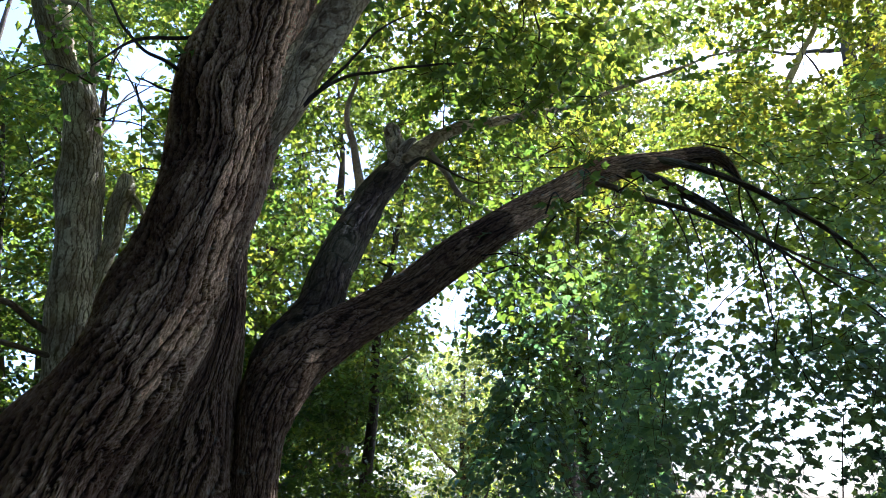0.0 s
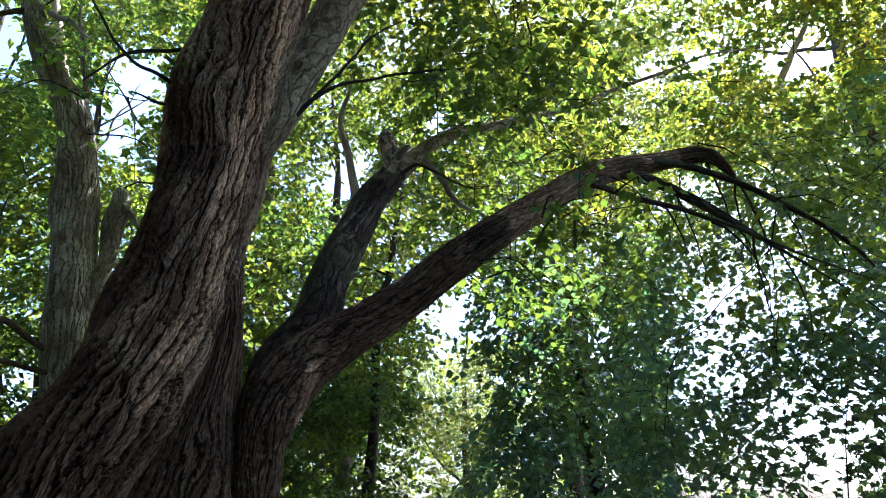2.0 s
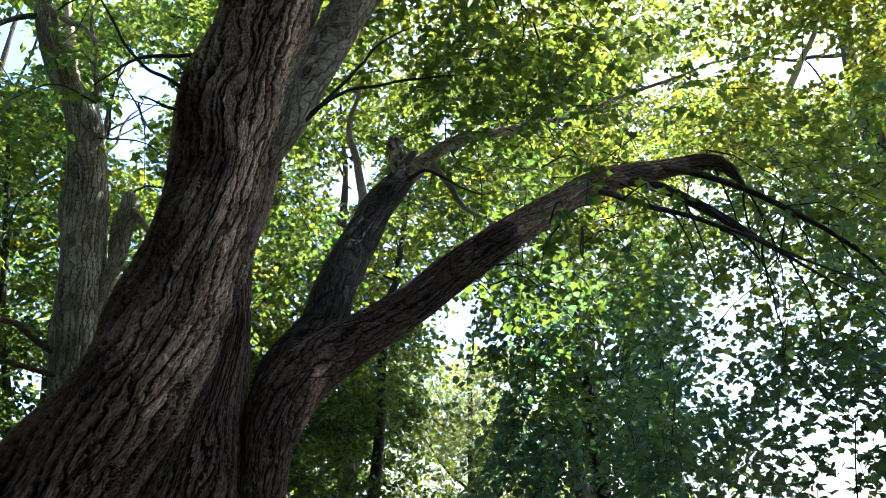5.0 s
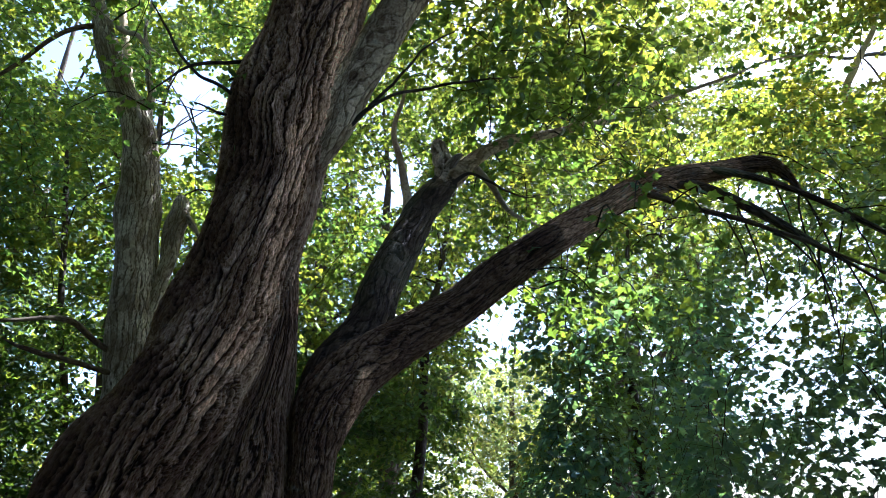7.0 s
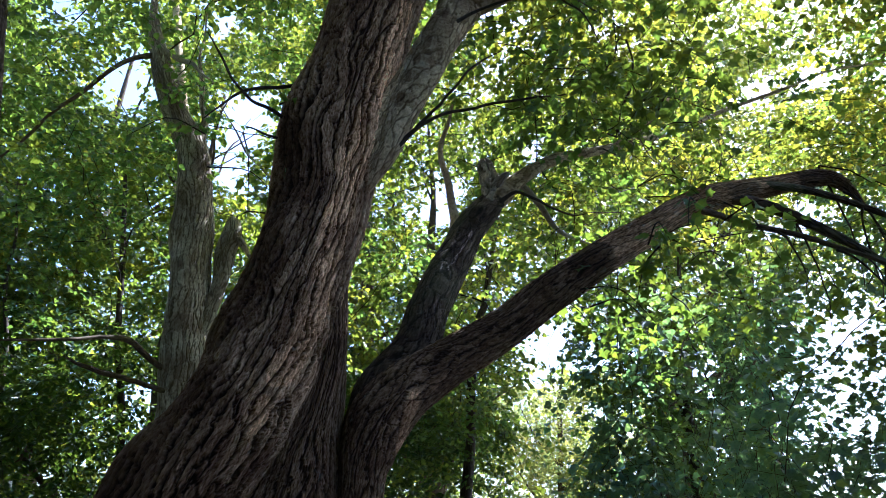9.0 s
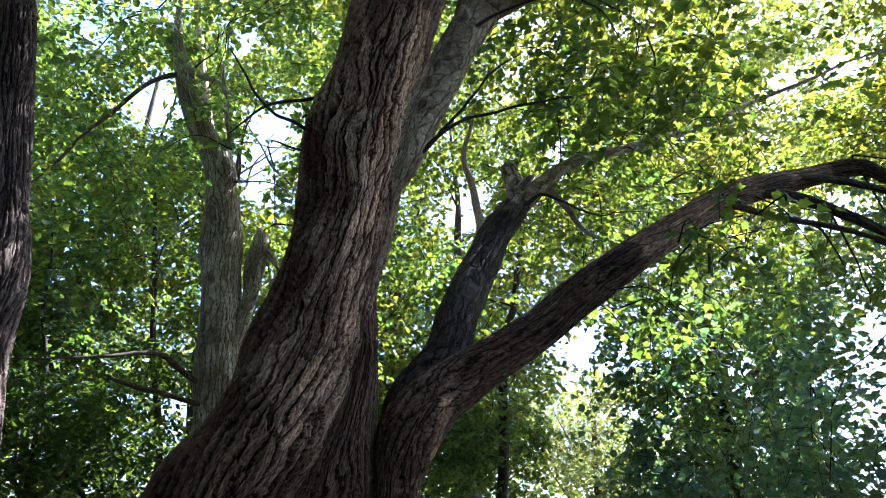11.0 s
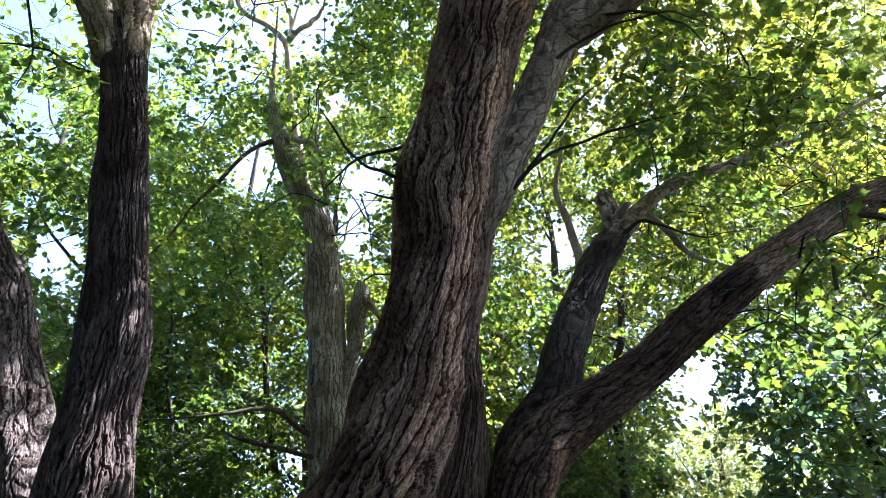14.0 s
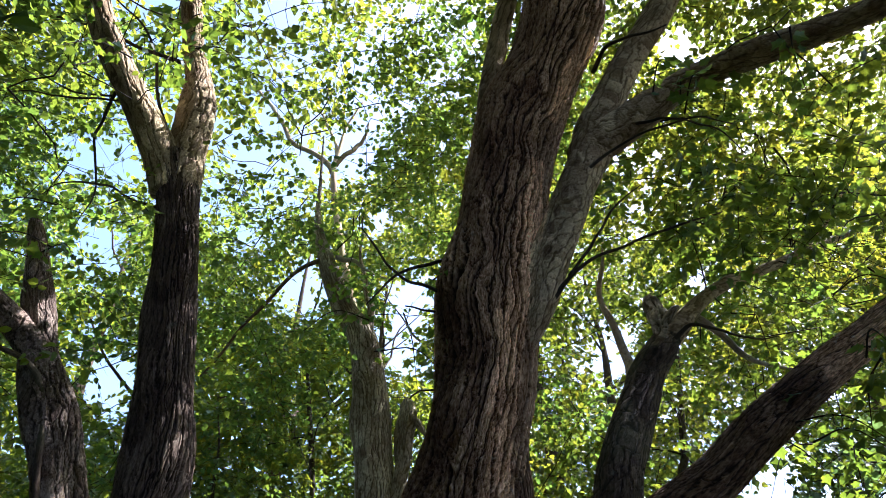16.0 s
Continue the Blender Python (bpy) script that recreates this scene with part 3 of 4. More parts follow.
# the bole takes the darker copy, which stands in for the shade on it
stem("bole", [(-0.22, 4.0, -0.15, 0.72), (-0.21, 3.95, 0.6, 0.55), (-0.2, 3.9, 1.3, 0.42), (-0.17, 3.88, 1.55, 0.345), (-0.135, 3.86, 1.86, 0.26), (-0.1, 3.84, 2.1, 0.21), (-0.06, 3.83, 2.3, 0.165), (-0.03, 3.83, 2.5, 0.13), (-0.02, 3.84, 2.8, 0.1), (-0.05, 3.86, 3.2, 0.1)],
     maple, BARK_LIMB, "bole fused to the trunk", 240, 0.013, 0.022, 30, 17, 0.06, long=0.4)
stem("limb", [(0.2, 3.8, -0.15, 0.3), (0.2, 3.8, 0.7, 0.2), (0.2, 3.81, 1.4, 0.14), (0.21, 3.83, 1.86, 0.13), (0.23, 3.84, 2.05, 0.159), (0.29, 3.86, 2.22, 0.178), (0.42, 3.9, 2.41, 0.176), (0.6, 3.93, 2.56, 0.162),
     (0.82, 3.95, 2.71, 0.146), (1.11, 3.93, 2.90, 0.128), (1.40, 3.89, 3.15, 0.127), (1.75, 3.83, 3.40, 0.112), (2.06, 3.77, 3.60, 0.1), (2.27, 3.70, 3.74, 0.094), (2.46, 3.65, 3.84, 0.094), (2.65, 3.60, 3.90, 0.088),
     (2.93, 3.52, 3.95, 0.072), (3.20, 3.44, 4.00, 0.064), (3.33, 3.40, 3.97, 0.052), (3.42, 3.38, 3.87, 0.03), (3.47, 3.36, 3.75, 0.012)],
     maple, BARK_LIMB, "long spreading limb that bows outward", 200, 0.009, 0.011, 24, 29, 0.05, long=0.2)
stem("limb", [(0.2, 3.86, 1.9, 0.12), (0.25, 3.88, 2.15, 0.15), (0.32, 3.91, 2.38, 0.172), (0.42, 3.95, 2.54, 0.17), (0.5, 3.97, 2.67, 0.162), (0.55, 3.99, 2.8, 0.158), (0.60, 4.05, 3.02, 0.151), (0.71, 4.15, 3.30, 0.143), (0.84, 4.24, 3.55, 0.128), (0.92, 4.30, 3.73, 0.12), (1.05, 4.36, 3.93, 0.117), (1.13, 4.38, 4.05, 0.1)],
     maple, BARK_DARK, "dark upright limb with a moss stain", 130, 0.011, 0.006, 16, 41, 0.07, long=0.14)
stem("branch", [(1.08, 4.36, 3.98, 0.08), (1.22, 4.40, 4.15, 0.08), (1.32, 4.43, 4.28, 0.068), (1.48, 4.46, 4.43, 0.058), (1.70, 4.50, 4.58, 0.053), (1.9, 4.53, 4.66, 0.046), (2.22, 4.55, 4.8, 0.04), (2.58, 4.59, 4.96, 0.03),
     (2.98, 4.57, 5.13, 0.024), (3.43, 4.57, 5.4, 0.019), (4.06, 4.51, 5.7, 0.015), (4.57, 4.43, 5.95, 0.011), (5.41, 4.39, 6.2, 0.005)], maple, BARK_SMOOTH, "pale branch beside a broken stub", 60, 0.012, 0.004, 9, 42, 0.08, long=0.08)
stem("stub", [(1.10, 4.36, 3.98, 0.085), (1.11, 4.38, 4.15, 0.082), (1.10, 4.40, 4.30, 0.066), (1.08, 4.42, 4.4, 0.05), (1.07, 4.42, 4.45, 0.022)], maple, BARK_GREY, "broken ragged stub", 70, 0.009, 0.035, 9, 43, 0.16, long=0.1)
stem("side_stub", [(1.12, 4.33, 4.12, 0.04), (1.2, 4.31, 4.24, 0.026), (1.24, 4.3, 4.27, 0.012)], maple, BARK_GREY, "", 30, 0.01, 0.01, 6, 46, 0.1)
stem("branch", [(1.15, 4.3, 4.0, 0.02), (1.28, 4.24, 4.06, 0.014), (1.42, 4.2, 4.02, 0.011), (1.58, 4.15, 3.9, 0.008), (1.75, 4.1, 3.86, 0.004)], maple, BARK_TWIG, "", 8, 0.03, 0.0, 5, 47, 0.0, 0.01)
stem("branch", [(1.36, 4.46, 4.3, 0.03), (1.5, 4.5, 4.18, 0.028), (1.64, 4.54, 4.02, 0.024), (1.76, 4.56, 3.94, 0.018), (1.95, 4.58, 3.88, 0.011), (2.2, 4.6, 3.8, 0.005)], maple, BARK_GREY, "", 16, 0.03, 0.0, 5, 48, 0.05, 0.012)
stem("branch", [(2.3, 4.56, 4.84, 0.03), (2.68, 4.53, 5.2, 0.022), (2.9, 4.57, 5.45, 0.017), (3.12, 4.6, 5.77, 0.012), (3.4, 4.6, 6.3, 0.006)], maple, BARK_SMOOTH, "", 12, 0.04, 0.0, 5, 45, 0.03, 0.015)
stem("shoot", [(0.84, 4.28, 3.66, 0.06), (0.80, 4.32, 3.81, 0.036), (0.77, 4.33, 4.03, 0.03), (0.74, 4.35, 4.26, 0.026), (0.71, 4.40, 4.50, 0.02), (0.78, 4.44, 4.78, 0.014), (0.81, 4.50, 5.09, 0.006)], maple, BARK_SMOOTH, "", 18, 0.03, 0.0, 5, 44, 0.06, 0.012)
stem("branch", [(0.05, 3.80, 3.6, 0.06), (0.09, 3.77, 3.76, 0.088), (0.19, 3.66, 3.98, 0.128), (0.31, 3.58, 4.32, 0.151), (0.49, 3.51, 4.75, 0.165), (0.68, 3.48, 5.17, 0.165), (0.81, 3.42, 5.45, 0.12),
     (1.02, 3.31, 5.84, 0.102), (1.33, 3.16, 6.29, 0.098), (1.63, 2.98, 6.74, 0.086), (2.03, 2.65, 7.48, 0.06)],
     maple, BARK_SMOOTH, "smooth grey-brown branch growing out of the trunk", 150, 0.011, 0.005, 14, 51, 0.12, long=0.09)
stem("branch", [(0.62, 3.5, 5.0, 0.12), (0.70, 3.47, 5.13, 0.145), (0.92, 3.4, 5.25, 0.13), (1.15, 3.30, 5.36, 0.12), (1.38, 3.18, 5.45, 0.108), (1.64, 3.0, 5.37, 0.1), (1.87, 2.75, 5.19, 0.085), (2.13, 2.45, 5.0, 0.068),
     (2.3, 2.1, 4.8, 0.05), (2.5, 1.79, 4.6, 0.025)], maple, BARK_SMOOTH, "", 100, 0.014, 0.007, 11, 53, 0.1, long=0.12)
stem("branch", [(0.0, 3.7, 5.1, 0.07), (-0.07, 3.66, 5.5, 0.09), (-0.06, 3.62, 5.9, 0.092), (-0.02, 3.6, 6.22, 0.09), (0.09, 3.55, 6.78, 0.087), (0.23, 3.44, 7.39, 0.078), (0.47, 3.31, 8.87, 0.05)],
     maple, BARK_SMOOTH, "", 60, 0.03, 0.005, 7, 57, 0.05)
stem("branch", [(2.58, 3.62, 3.88, 0.048), (2.82, 3.50, 3.76, 0.040), (3.00, 3.38, 3.60, 0.036), (3.19, 3.30, 3.45, 0.032), (3.35, 3.20, 3.27, 0.021), (3.50, 3.10, 3.10, 0.012), (3.75, 2.97, 2.85, 0.006)], maple, BARK_DARK, "", 30, 0.02, 0.004, 6, 61, 0.08)
stem("branch", [(2.7, 3.55, 3.93, 0.032), (2.95, 3.45, 3.90, 0.029), (3.25, 3.38, 3.83, 0.024), (3.49, 3.30, 3.7, 0.022), (3.71, 3.20, 3.52, 0.019), (3.82, 3.10, 3.37, 0.016), (3.99, 3.00, 3.14, 0.010), (4.06, 2.90, 2.86, 0.006)], maple, BARK_DARK, "", 24, 0.025, 0.003, 5, 63, 0.08, 0.008)
stem("branch", [(2.4, 3.62, 3.74, 0.027), (2.62, 3.5, 3.62, 0.022), (2.88, 3.35, 3.5, 0.018), (3.06, 3.2, 3.34, 0.015), (3.28, 3.05, 3.16, 0.011), (3.45, 2.9, 2.98, 0.008), (3.7, 2.72, 2.8, 0.005)], maple, BARK_DARK, "", 16, 0.03, 0.0, 5, 65, 0.05, 0.01)
stem("branch", [(0.27, 3.64, 3.95, 0.022), (0.4, 3.54, 4.07, 0.014), (0.55, 3.48, 4.15, 0.011), (0.78, 3.4, 4.19, 0.009), (1.03, 3.3, 4.2, 0.009), (1.3, 3.2, 4.23, 0.005)], maple, BARK_TWIG, "", 12, 0.03, 0.0, 5, 66, 0.05, 0.008)
stem("branch", [(0.4, 3.54, 4.07, 0.012), (0.58, 3.46, 4.28, 0.009), (0.75, 3.38, 4.5, 0.007), (0.9, 3.3, 4.58, 0.004)], maple, BARK_TWIG, "", 8, 0.03, 0.0, 5, 166, 0.05, 0.01)
stem("branch", [(0.98, 3.3, 5.17, 0.012), (1.1, 3.16, 5.05, 0.009), (1.22, 3.05, 4.9, 0.007), (1.36, 2.96, 4.66, 0.005), (1.42, 2.9, 4.4, 0.003)], maple, BARK_TWIG, "", 8, 0.03, 0.0, 5, 167, 0.05, 0.012)

stem("branch", [(-0.3, 3.75, 4.45, 0.014), (-0.53, 3.70, 4.36, 0.012), (-0.71, 3.65, 4.27, 0.010), (-0.81, 3.60, 4.12, 0.007), (-0.91, 3.55, 3.95, 0.004)], maple, BARK_TWIG, "", 8, 0.03, 0.0, 5, 168, 0.05, 0.008)
stem("branch", [(-0.36, 3.75, 4.08, 0.014), (-0.52, 3.68, 4.16, 0.013), (-0.66, 3.60, 4.17, 0.011), (-0.77, 3.55, 4.25, 0.009), (-0.88, 3.50, 4.39, 0.008), (-0.98, 3.45, 4.52, 0.004)], maple, BARK_TWIG, "", 8, 0.03, 0.0, 5, 169, 0.05, 0.008)
stem("branch", [(-0.38, 3.75, 3.98, 0.012), (-0.51, 3.70, 3.97, 0.009), (-0.66, 3.62, 3.96, 0.005)], maple, BARK_TWIG, "", 8, 0.03, 0.0, 5, 170, 0.05, 0.006)
stem("branch", [(0.5, 3.45, 4.78, 0.014), (0.78, 3.3, 4.92, 0.01), (0.99, 3.15, 4.92, 0.008), (1.25, 3.0, 4.85, 0.007), (1.4, 2.85, 4.6, 0.003)], maple, BARK_TWIG, "", 8, 0.03, 0.0, 5, 171, 0.05, 0.01)
stem("branch", [(0.78, 3.4, 5.9, 0.02), (0.90, 3.20, 5.96, 0.015), (1.07, 3.00, 5.78, 0.010), (1.24, 2.90, 5.71, 0.006)], maple, BARK_TWIG, "", 8, 0.03, 0.0, 5, 172, 0.05, 0.01)

# thin twigs that hang in curves from the drooping branches
droop = np.random.RandomState(67)
for a, b in (((2.82, 3.5, 3.76), (3.35, 3.2, 3.27)), ((3.25, 3.38, 3.83), (3.82, 3.1, 3.37)), ((2.62, 3.5, 3.62), (3.28, 3.05, 3.16)), ((3.2, 3.42, 4.0), (3.44, 3.37, 3.8))):
    for f in np.linspace(0.25, 1.0, 3):
        p = np.array(a) * (1 - f) + np.array(b) * f
        d = np.array([droop.uniform(0.1, 0.5), droop.uniform(-0.3, 0.25), 0.0])
        n = droop.uniform(0.45, 1.0)
        stem("hanging_twig", [(*p, 0.009), (*(p + d * 0.5 * n + (0, 0, -0.12 * n)), 0.007), (*(p + d * 0.8 * n + (0, 0, -0.5 * n)), 0.005), (*(p + d * n * 0.8 + (0, 0, -0.95 * n)), 0.002)], maple, BARK_TWIG, "", 6, 0.05, 0.0, 5, 68, 0.0, 0.015)

# ---------------------------------------------------------------- forked tree with two boles
forked = thing("forked_tree", "dark forked tree with a straight bole and a leaning side stem", "tree", (-2.2, 3.87, 0))
stem("trunk", [(-2.15, 3.875, 1.6, 0.258), (-2.15, 3.87, 1.79, 0.248), (-2.18, 3.85, 2.19, 0.227), (-2.19, 3.84, 2.5, 0.212), (-2.2, 3.84, 2.77, 0.205),
     (-2.22, 3.83, 3.09, 0.199), (-2.28, 3.8, 3.5, 0.194), (-2.33, 3.76, 3.9, 0.183), (-2.46, 3.68, 4.7, 0.172), (-2.54, 3.63, 5.18, 0.178), (-2.62, 3.58, 5.5, 0.17)],
     forked, BARK_FORK, "straight bole with ridged bark darkened for shade", 280, 0.0105, 0.017, 32, 71, 0.05, long=0.45)
stem("root_flare", [(-2.15, 3.9, -0.15, 0.44), (-2.15, 3.9, 0.5, 0.33), (-2.15, 3.88, 1.2, 0.28), (-2.15, 3.87, 1.8, 0.24)], forked, BARK_FORK, "", 180, 0.02, 0.018, 32, 70, long=0.45)
stem("fork", [(-2.60, 3.59, 5.15, 0.13), (-2.66, 3.55, 5.35, 0.15), (-2.81, 3.42, 5.65, 0.14), (-3.0, 3.26, 6.01, 0.12), (-3.18, 3.08, 6.33, 0.112), (-3.3, 2.94, 6.63, 0.108), (-3.43, 2.79, 7.01, 0.1), (-3.77, 2.31, 7.93, 0.07)],
     forked, BARK_SMOOTH, "", 110, 0.014, 0.007, 12, 73, 0.06)
stem("fork", [(-2.55, 3.62, 5.15, 0.14), (-2.57, 3.61, 5.4, 0.165), (-2.6, 3.61, 5.94, 0.158), (-2.67, 3.6, 6.46, 0.14), (-2.82, 3.55, 7.0, 0.101), (-3.05, 3.42, 8.0, 0.08), (-3.31, 3.23, 9.66, 0.05)],
     forked, BARK_SMOOTH, "", 120, 0.014, 0.009, 13, 75, 0.06)
stem("side_stem", [(-2.25, 3.87, -0.15, 0.28), (-2.3, 3.86, 0.9, 0.22), (-2.45, 3.85, 1.7, 0.185), (-2.90, 4.22, 2.53, 0.185), (-3.06, 4.21, 3.00, 0.180), (-3.20, 4.20, 3.34, 0.182), (-3.35, 4.17, 3.64, 0.182), (-3.48, 4.14, 3.88, 0.165),
     (-3.54, 4.09, 4.05, 0.138), (-3.61, 4.05, 4.25, 0.116), (-3.69, 4.02, 4.45, 0.102), (-3.76, 3.98, 4.70, 0.098), (-3.83, 3.96, 4.92, 0.094), (-3.92, 3.93, 5.14, 0.077), (-3.98, 3.92, 5.26, 0.050), (-4.02, 3.92, 5.34, 0.013)],
     forked, BARK_ROUGH, "leaning side stem with rough bark and a broken top", 160, 0.01, 0.013, 20, 77, 0.09, long=0.2)
stem("branch", [(-3.41, 4.15, 3.80, 0.110), (-3.52, 4.10, 3.97, 0.123), (-3.66, 4.03, 4.15, 0.118), (-3.76, 3.94, 4.25, 0.108), (-3.88, 3.81, 4.35, 0.102), (-4.05, 3.63, 4.52, 0.086), (-4.28, 3.35, 4.77, 0.064), (-4.62, 2.97, 5.23, 0.033)], forked, BARK_ROUGH, "", 90, 0.014, 0.009, 10, 79, 0.1, long=0.1)
stem("vine", [(-2.99, 4.03, 2.70, 0.022), (-3.15, 4.00, 3.14, 0.024), (-3.26, 3.98, 3.52, 0.024), (-3.39, 3.96, 3.80, 0.022), (-3.52, 3.94, 3.93, 0.022), (-3.70, 3.87, 4.00, 0.020), (-3.91, 3.74, 4.04, 0.013)], forked, BARK_DARK, "dark stem creeping up the bark", 16, 0.02, 0.0, 5, 80, 0.08, 0.012)
for k, line in enumerate((
        [(-2.66, 3.55, 5.6, 0.017), (-2.90, 3.46, 6.15, 0.014), (-3.07, 3.42, 6.72, 0.013), (-3.32, 3.36, 7.23, 0.011), (-3.68, 3.30, 7.61, 0.008), (-4.17, 3.20, 8.17, 0.003)],
        [(-2.72, 3.57, 6.75, 0.024), (-3.26, 3.42, 6.92, 0.017), (-3.50, 3.30, 6.97, 0.015), (-3.69, 3.20, 7.00, 0.015), (-3.85, 3.10, 6.96, 0.013), (-4.03, 3.00, 6.91, 0.009), (-4.26, 2.90, 6.73, 0.004)],
        [(-3.08, 3.2, 6.12, 0.012), (-3.14, 3.28, 6.03, 0.010), (-3.43, 3.20, 6.01, 0.008), (-3.63, 3.10, 6.08, 0.006), (-3.84, 3.00, 6.16, 0.003)],
        [(-3.02, 3.24, 6.02, 0.012), (-3.11, 3.28, 5.95, 0.010), (-3.35, 3.15, 5.86, 0.008), (-3.58, 3.00, 5.81, 0.006), (-3.86, 2.90, 5.72, 0.003)],
        [(-3.08, 3.2, 6.15, 0.015), (-3.22, 3.35, 5.79, 0.013), (-3.23, 3.35, 5.60, 0.011), (-3.11, 3.35, 5.22, 0.009), (-3.04, 3.35, 4.94, 0.006), (-3.00, 3.30, 4.66, 0.003)],
        [(-2.6, 3.6, 4.97, 0.013), (-2.85, 3.50, 5.07, 0.009), (-2.99, 3.40, 5.09, 0.008), (-3.22, 3.30, 5.04, 0.006), (-3.31, 3.20, 4.84, 0.003)])):
    stem("branch", line, forked, BARK_TWIG, "", 8, 0.03, 0.0, 5, 180 + k, 0.05, 0.012)

# ---------------------------------------------------------------- grey tree behind
grey = thing("grey_tree", "slim pale-barked tree with a broken side stub", "tree", (-1.4, 7.4, 0))
stem("trunk", [(-1.3, 7.4, -0.15, 0.4), (-1.36, 7.4, 1.2, 0.32), (-1.43, 7.4, 2.3, 0.29), (-1.51, 7.40, 3.03, 0.274), (-1.60, 7.38, 3.71, 0.258), (-1.64, 7.37, 4.11, 0.243), (-1.71, 7.36, 4.62, 0.226), (-1.77, 7.33, 5.22, 0.215), (-1.88, 7.30, 5.74, 0.202),
     (-1.99, 7.26, 6.06, 0.187), (-2.2, 7.20, 6.40, 0.158), (-2.38, 7.14, 6.83, 0.135), (-2.52, 7.12, 7.23, 0.108), (-2.62, 7.10, 7.5, 0.075), (-2.7, 7.1, 7.9, 0.045), (-2.74, 7.08, 8.6, 0.025), (-2.8, 7.05, 9.6, 0.01)],
     grey, BARK_GREY, "", 190, 0.014, 0.008, 30, 81, 0.06, long=0.2)
stem("stub", [(-1.44, 7.33, 3.6, 0.07), (-1.38, 7.32, 3.88, 0.083), (-1.34, 7.31, 4.12, 0.086), (-1.32, 7.30, 4.27, 0.092), (-1.32, 7.30, 4.62, 0.109), (-1.29, 7.31, 4.83, 0.114), (-1.30, 7.31, 4.98, 0.09), (-1.32, 7.31, 5.05, 0.04)], grey, BARK_GREY, "broken side stub", 80, 0.018, 0.007, 14, 83, 0.09, long=0.14)
stem("side_stub", [(-1.3, 7.3, 4.7, 0.06), (-1.2, 7.28, 4.78, 0.05), (-1.1, 7.26, 4.66, 0.04), (-1.0, 7.24, 4.5, 0.025)], grey, BARK_GREY, "", 24, 0.02, 0.004, 6, 84, 0.1)
stem("branch", [(-1.86, 7.22, 5.9, 0.09), (-1.82, 7.20, 6.1, 0.055), (-1.81, 7.20, 6.30, 0.044), (-1.88, 7.20, 6.51, 0.036), (-1.92, 7.20, 6.81, 0.029), (-2.03, 7.20, 7.25, 0.022), (-2.04, 7.20, 7.63, 0.015), (-2.08, 7.20, 8.02, 0.008)], grey, BARK_GREY, "", 20, 0.03, 0.003, 5, 86, 0.1, 0.012)
stem("branch", [(-2.51, 7.10, 7.25, 0.06), (-2.38, 7.05, 7.14, 0.038), (-2.22, 7.00, 7.00, 0.03), (-2.02, 6.95, 6.92, 0.022), (-1.80, 6.90, 6.69, 0.015), (-1.51, 6.90, 6.55, 0.007)], grey, BARK_GREY, "", 14, 0.03, 0.0, 5, 87, 0.1, 0.02)
stem("branch", [(-1.55, 7.3, 3.05, 0.036), (-1.70, 7.30, 3.18, 0.03), (-1.89, 7.10, 3.29, 0.031), (-2.03, 6.90, 3.39, 0.03), (-2.21, 6.70, 3.37, 0.021), (-2.42, 6.50, 3.28, 0.017), (-2.73, 6.30, 3.16, 0.012), (-3.12, 6.10, 3.09, 0.005)], grey, BARK_DARK, "bare arching branch", 16, 0.03, 0.0, 5, 85, 0.05, 0.015)
stem("branch", [(-1.5, 7.3, 2.95, 0.034), (-1.81, 7.20, 2.99, 0.027), (-1.96, 7.10, 3.02, 0.027), (-2.17, 7.00, 3.04, 0.028), (-2.39, 6.90, 3.10, 0.02), (-2.56, 6.80, 3.17, 0.008)], grey, BARK_DARK, "", 12, 0.03, 0.0, 5, 88, 0.05, 0.015)
stem("branch", [(-2.51, 7.10, 7.12, 0.036), (-2.81, 6.90, 6.71, 0.028), (-3.08, 6.80, 6.30, 0.025), (-3.31, 6.70, 5.82, 0.02), (-3.46, 6.60, 5.38, 0.015), (-3.57, 6.50, 5.03, 0.008)], grey, BARK_DARK, "drooping leafy branch", 14, 0.03, 0.0, 5, 89, 0.05, 0.02)


# ---------------------------------------------------------------- slender trees
def slender(name, label, points, seed, bark=BARK_TWIG):
    t = thing(name, label, "tree", (points[0][0], points[0][1], 0), "slender trees")
    stem("trunk", points, t, bark, "", 14, 0.06, 0.0, 5, seed, 0.05, 0.03)
    return t


sapling = slender("sapling", "thin upright sapling in the shade", [(-2.5, 9.7, -0.1, 0.07), (-2.6, 9.68, 2.05, 0.051), (-2.77, 9.64, 3.12, 0.046), (-2.94, 9.59, 4.13, 0.044), (-3.14, 9.52, 5.53, 0.038), (-3.44, 9.42, 7.08, 0.02)], 91)
slim_a = slender("slender_tree", "slender dark tree hung with leaves", [(4.15, 6.85, -0.1, 0.1), (4.1, 6.89, 2.38, 0.074), (4.06, 6.91, 2.91, 0.061), (4.01, 6.94, 3.25, 0.057), (4.0, 6.94, 3.78, 0.05), (4.07, 6.91, 4.34, 0.037), (4.13, 6.87, 5.07, 0.02)], 92)
slim_b = slender("slender_tree", "slender dark tree behind the dark limb", [(1.8, 8.85, -0.1, 0.09), (1.96, 8.81, 4.02, 0.058), (2.11, 8.77, 4.79, 0.052), (2.25, 8.74, 5.63, 0.043), (2.39, 8.7, 6.34, 0.02)], 93)
slim_c = slender("slender_tree", "taller slender tree standing against the sky", [(9.6, 4.3, -0.1, 0.14), (8.9, 4.8, 3.0, 0.1), (7.6, 5.5, 5.6, 0.07), (6.95, 5.75, 6.72, 0.055), (7.05, 5.61, 7.28, 0.05), (7.23, 5.38, 7.73, 0.04), (7.25, 5.35, 8.1, 0.03), (7.39, 5.15, 8.67, 0.012)], 94, BARK_SMOOTH)

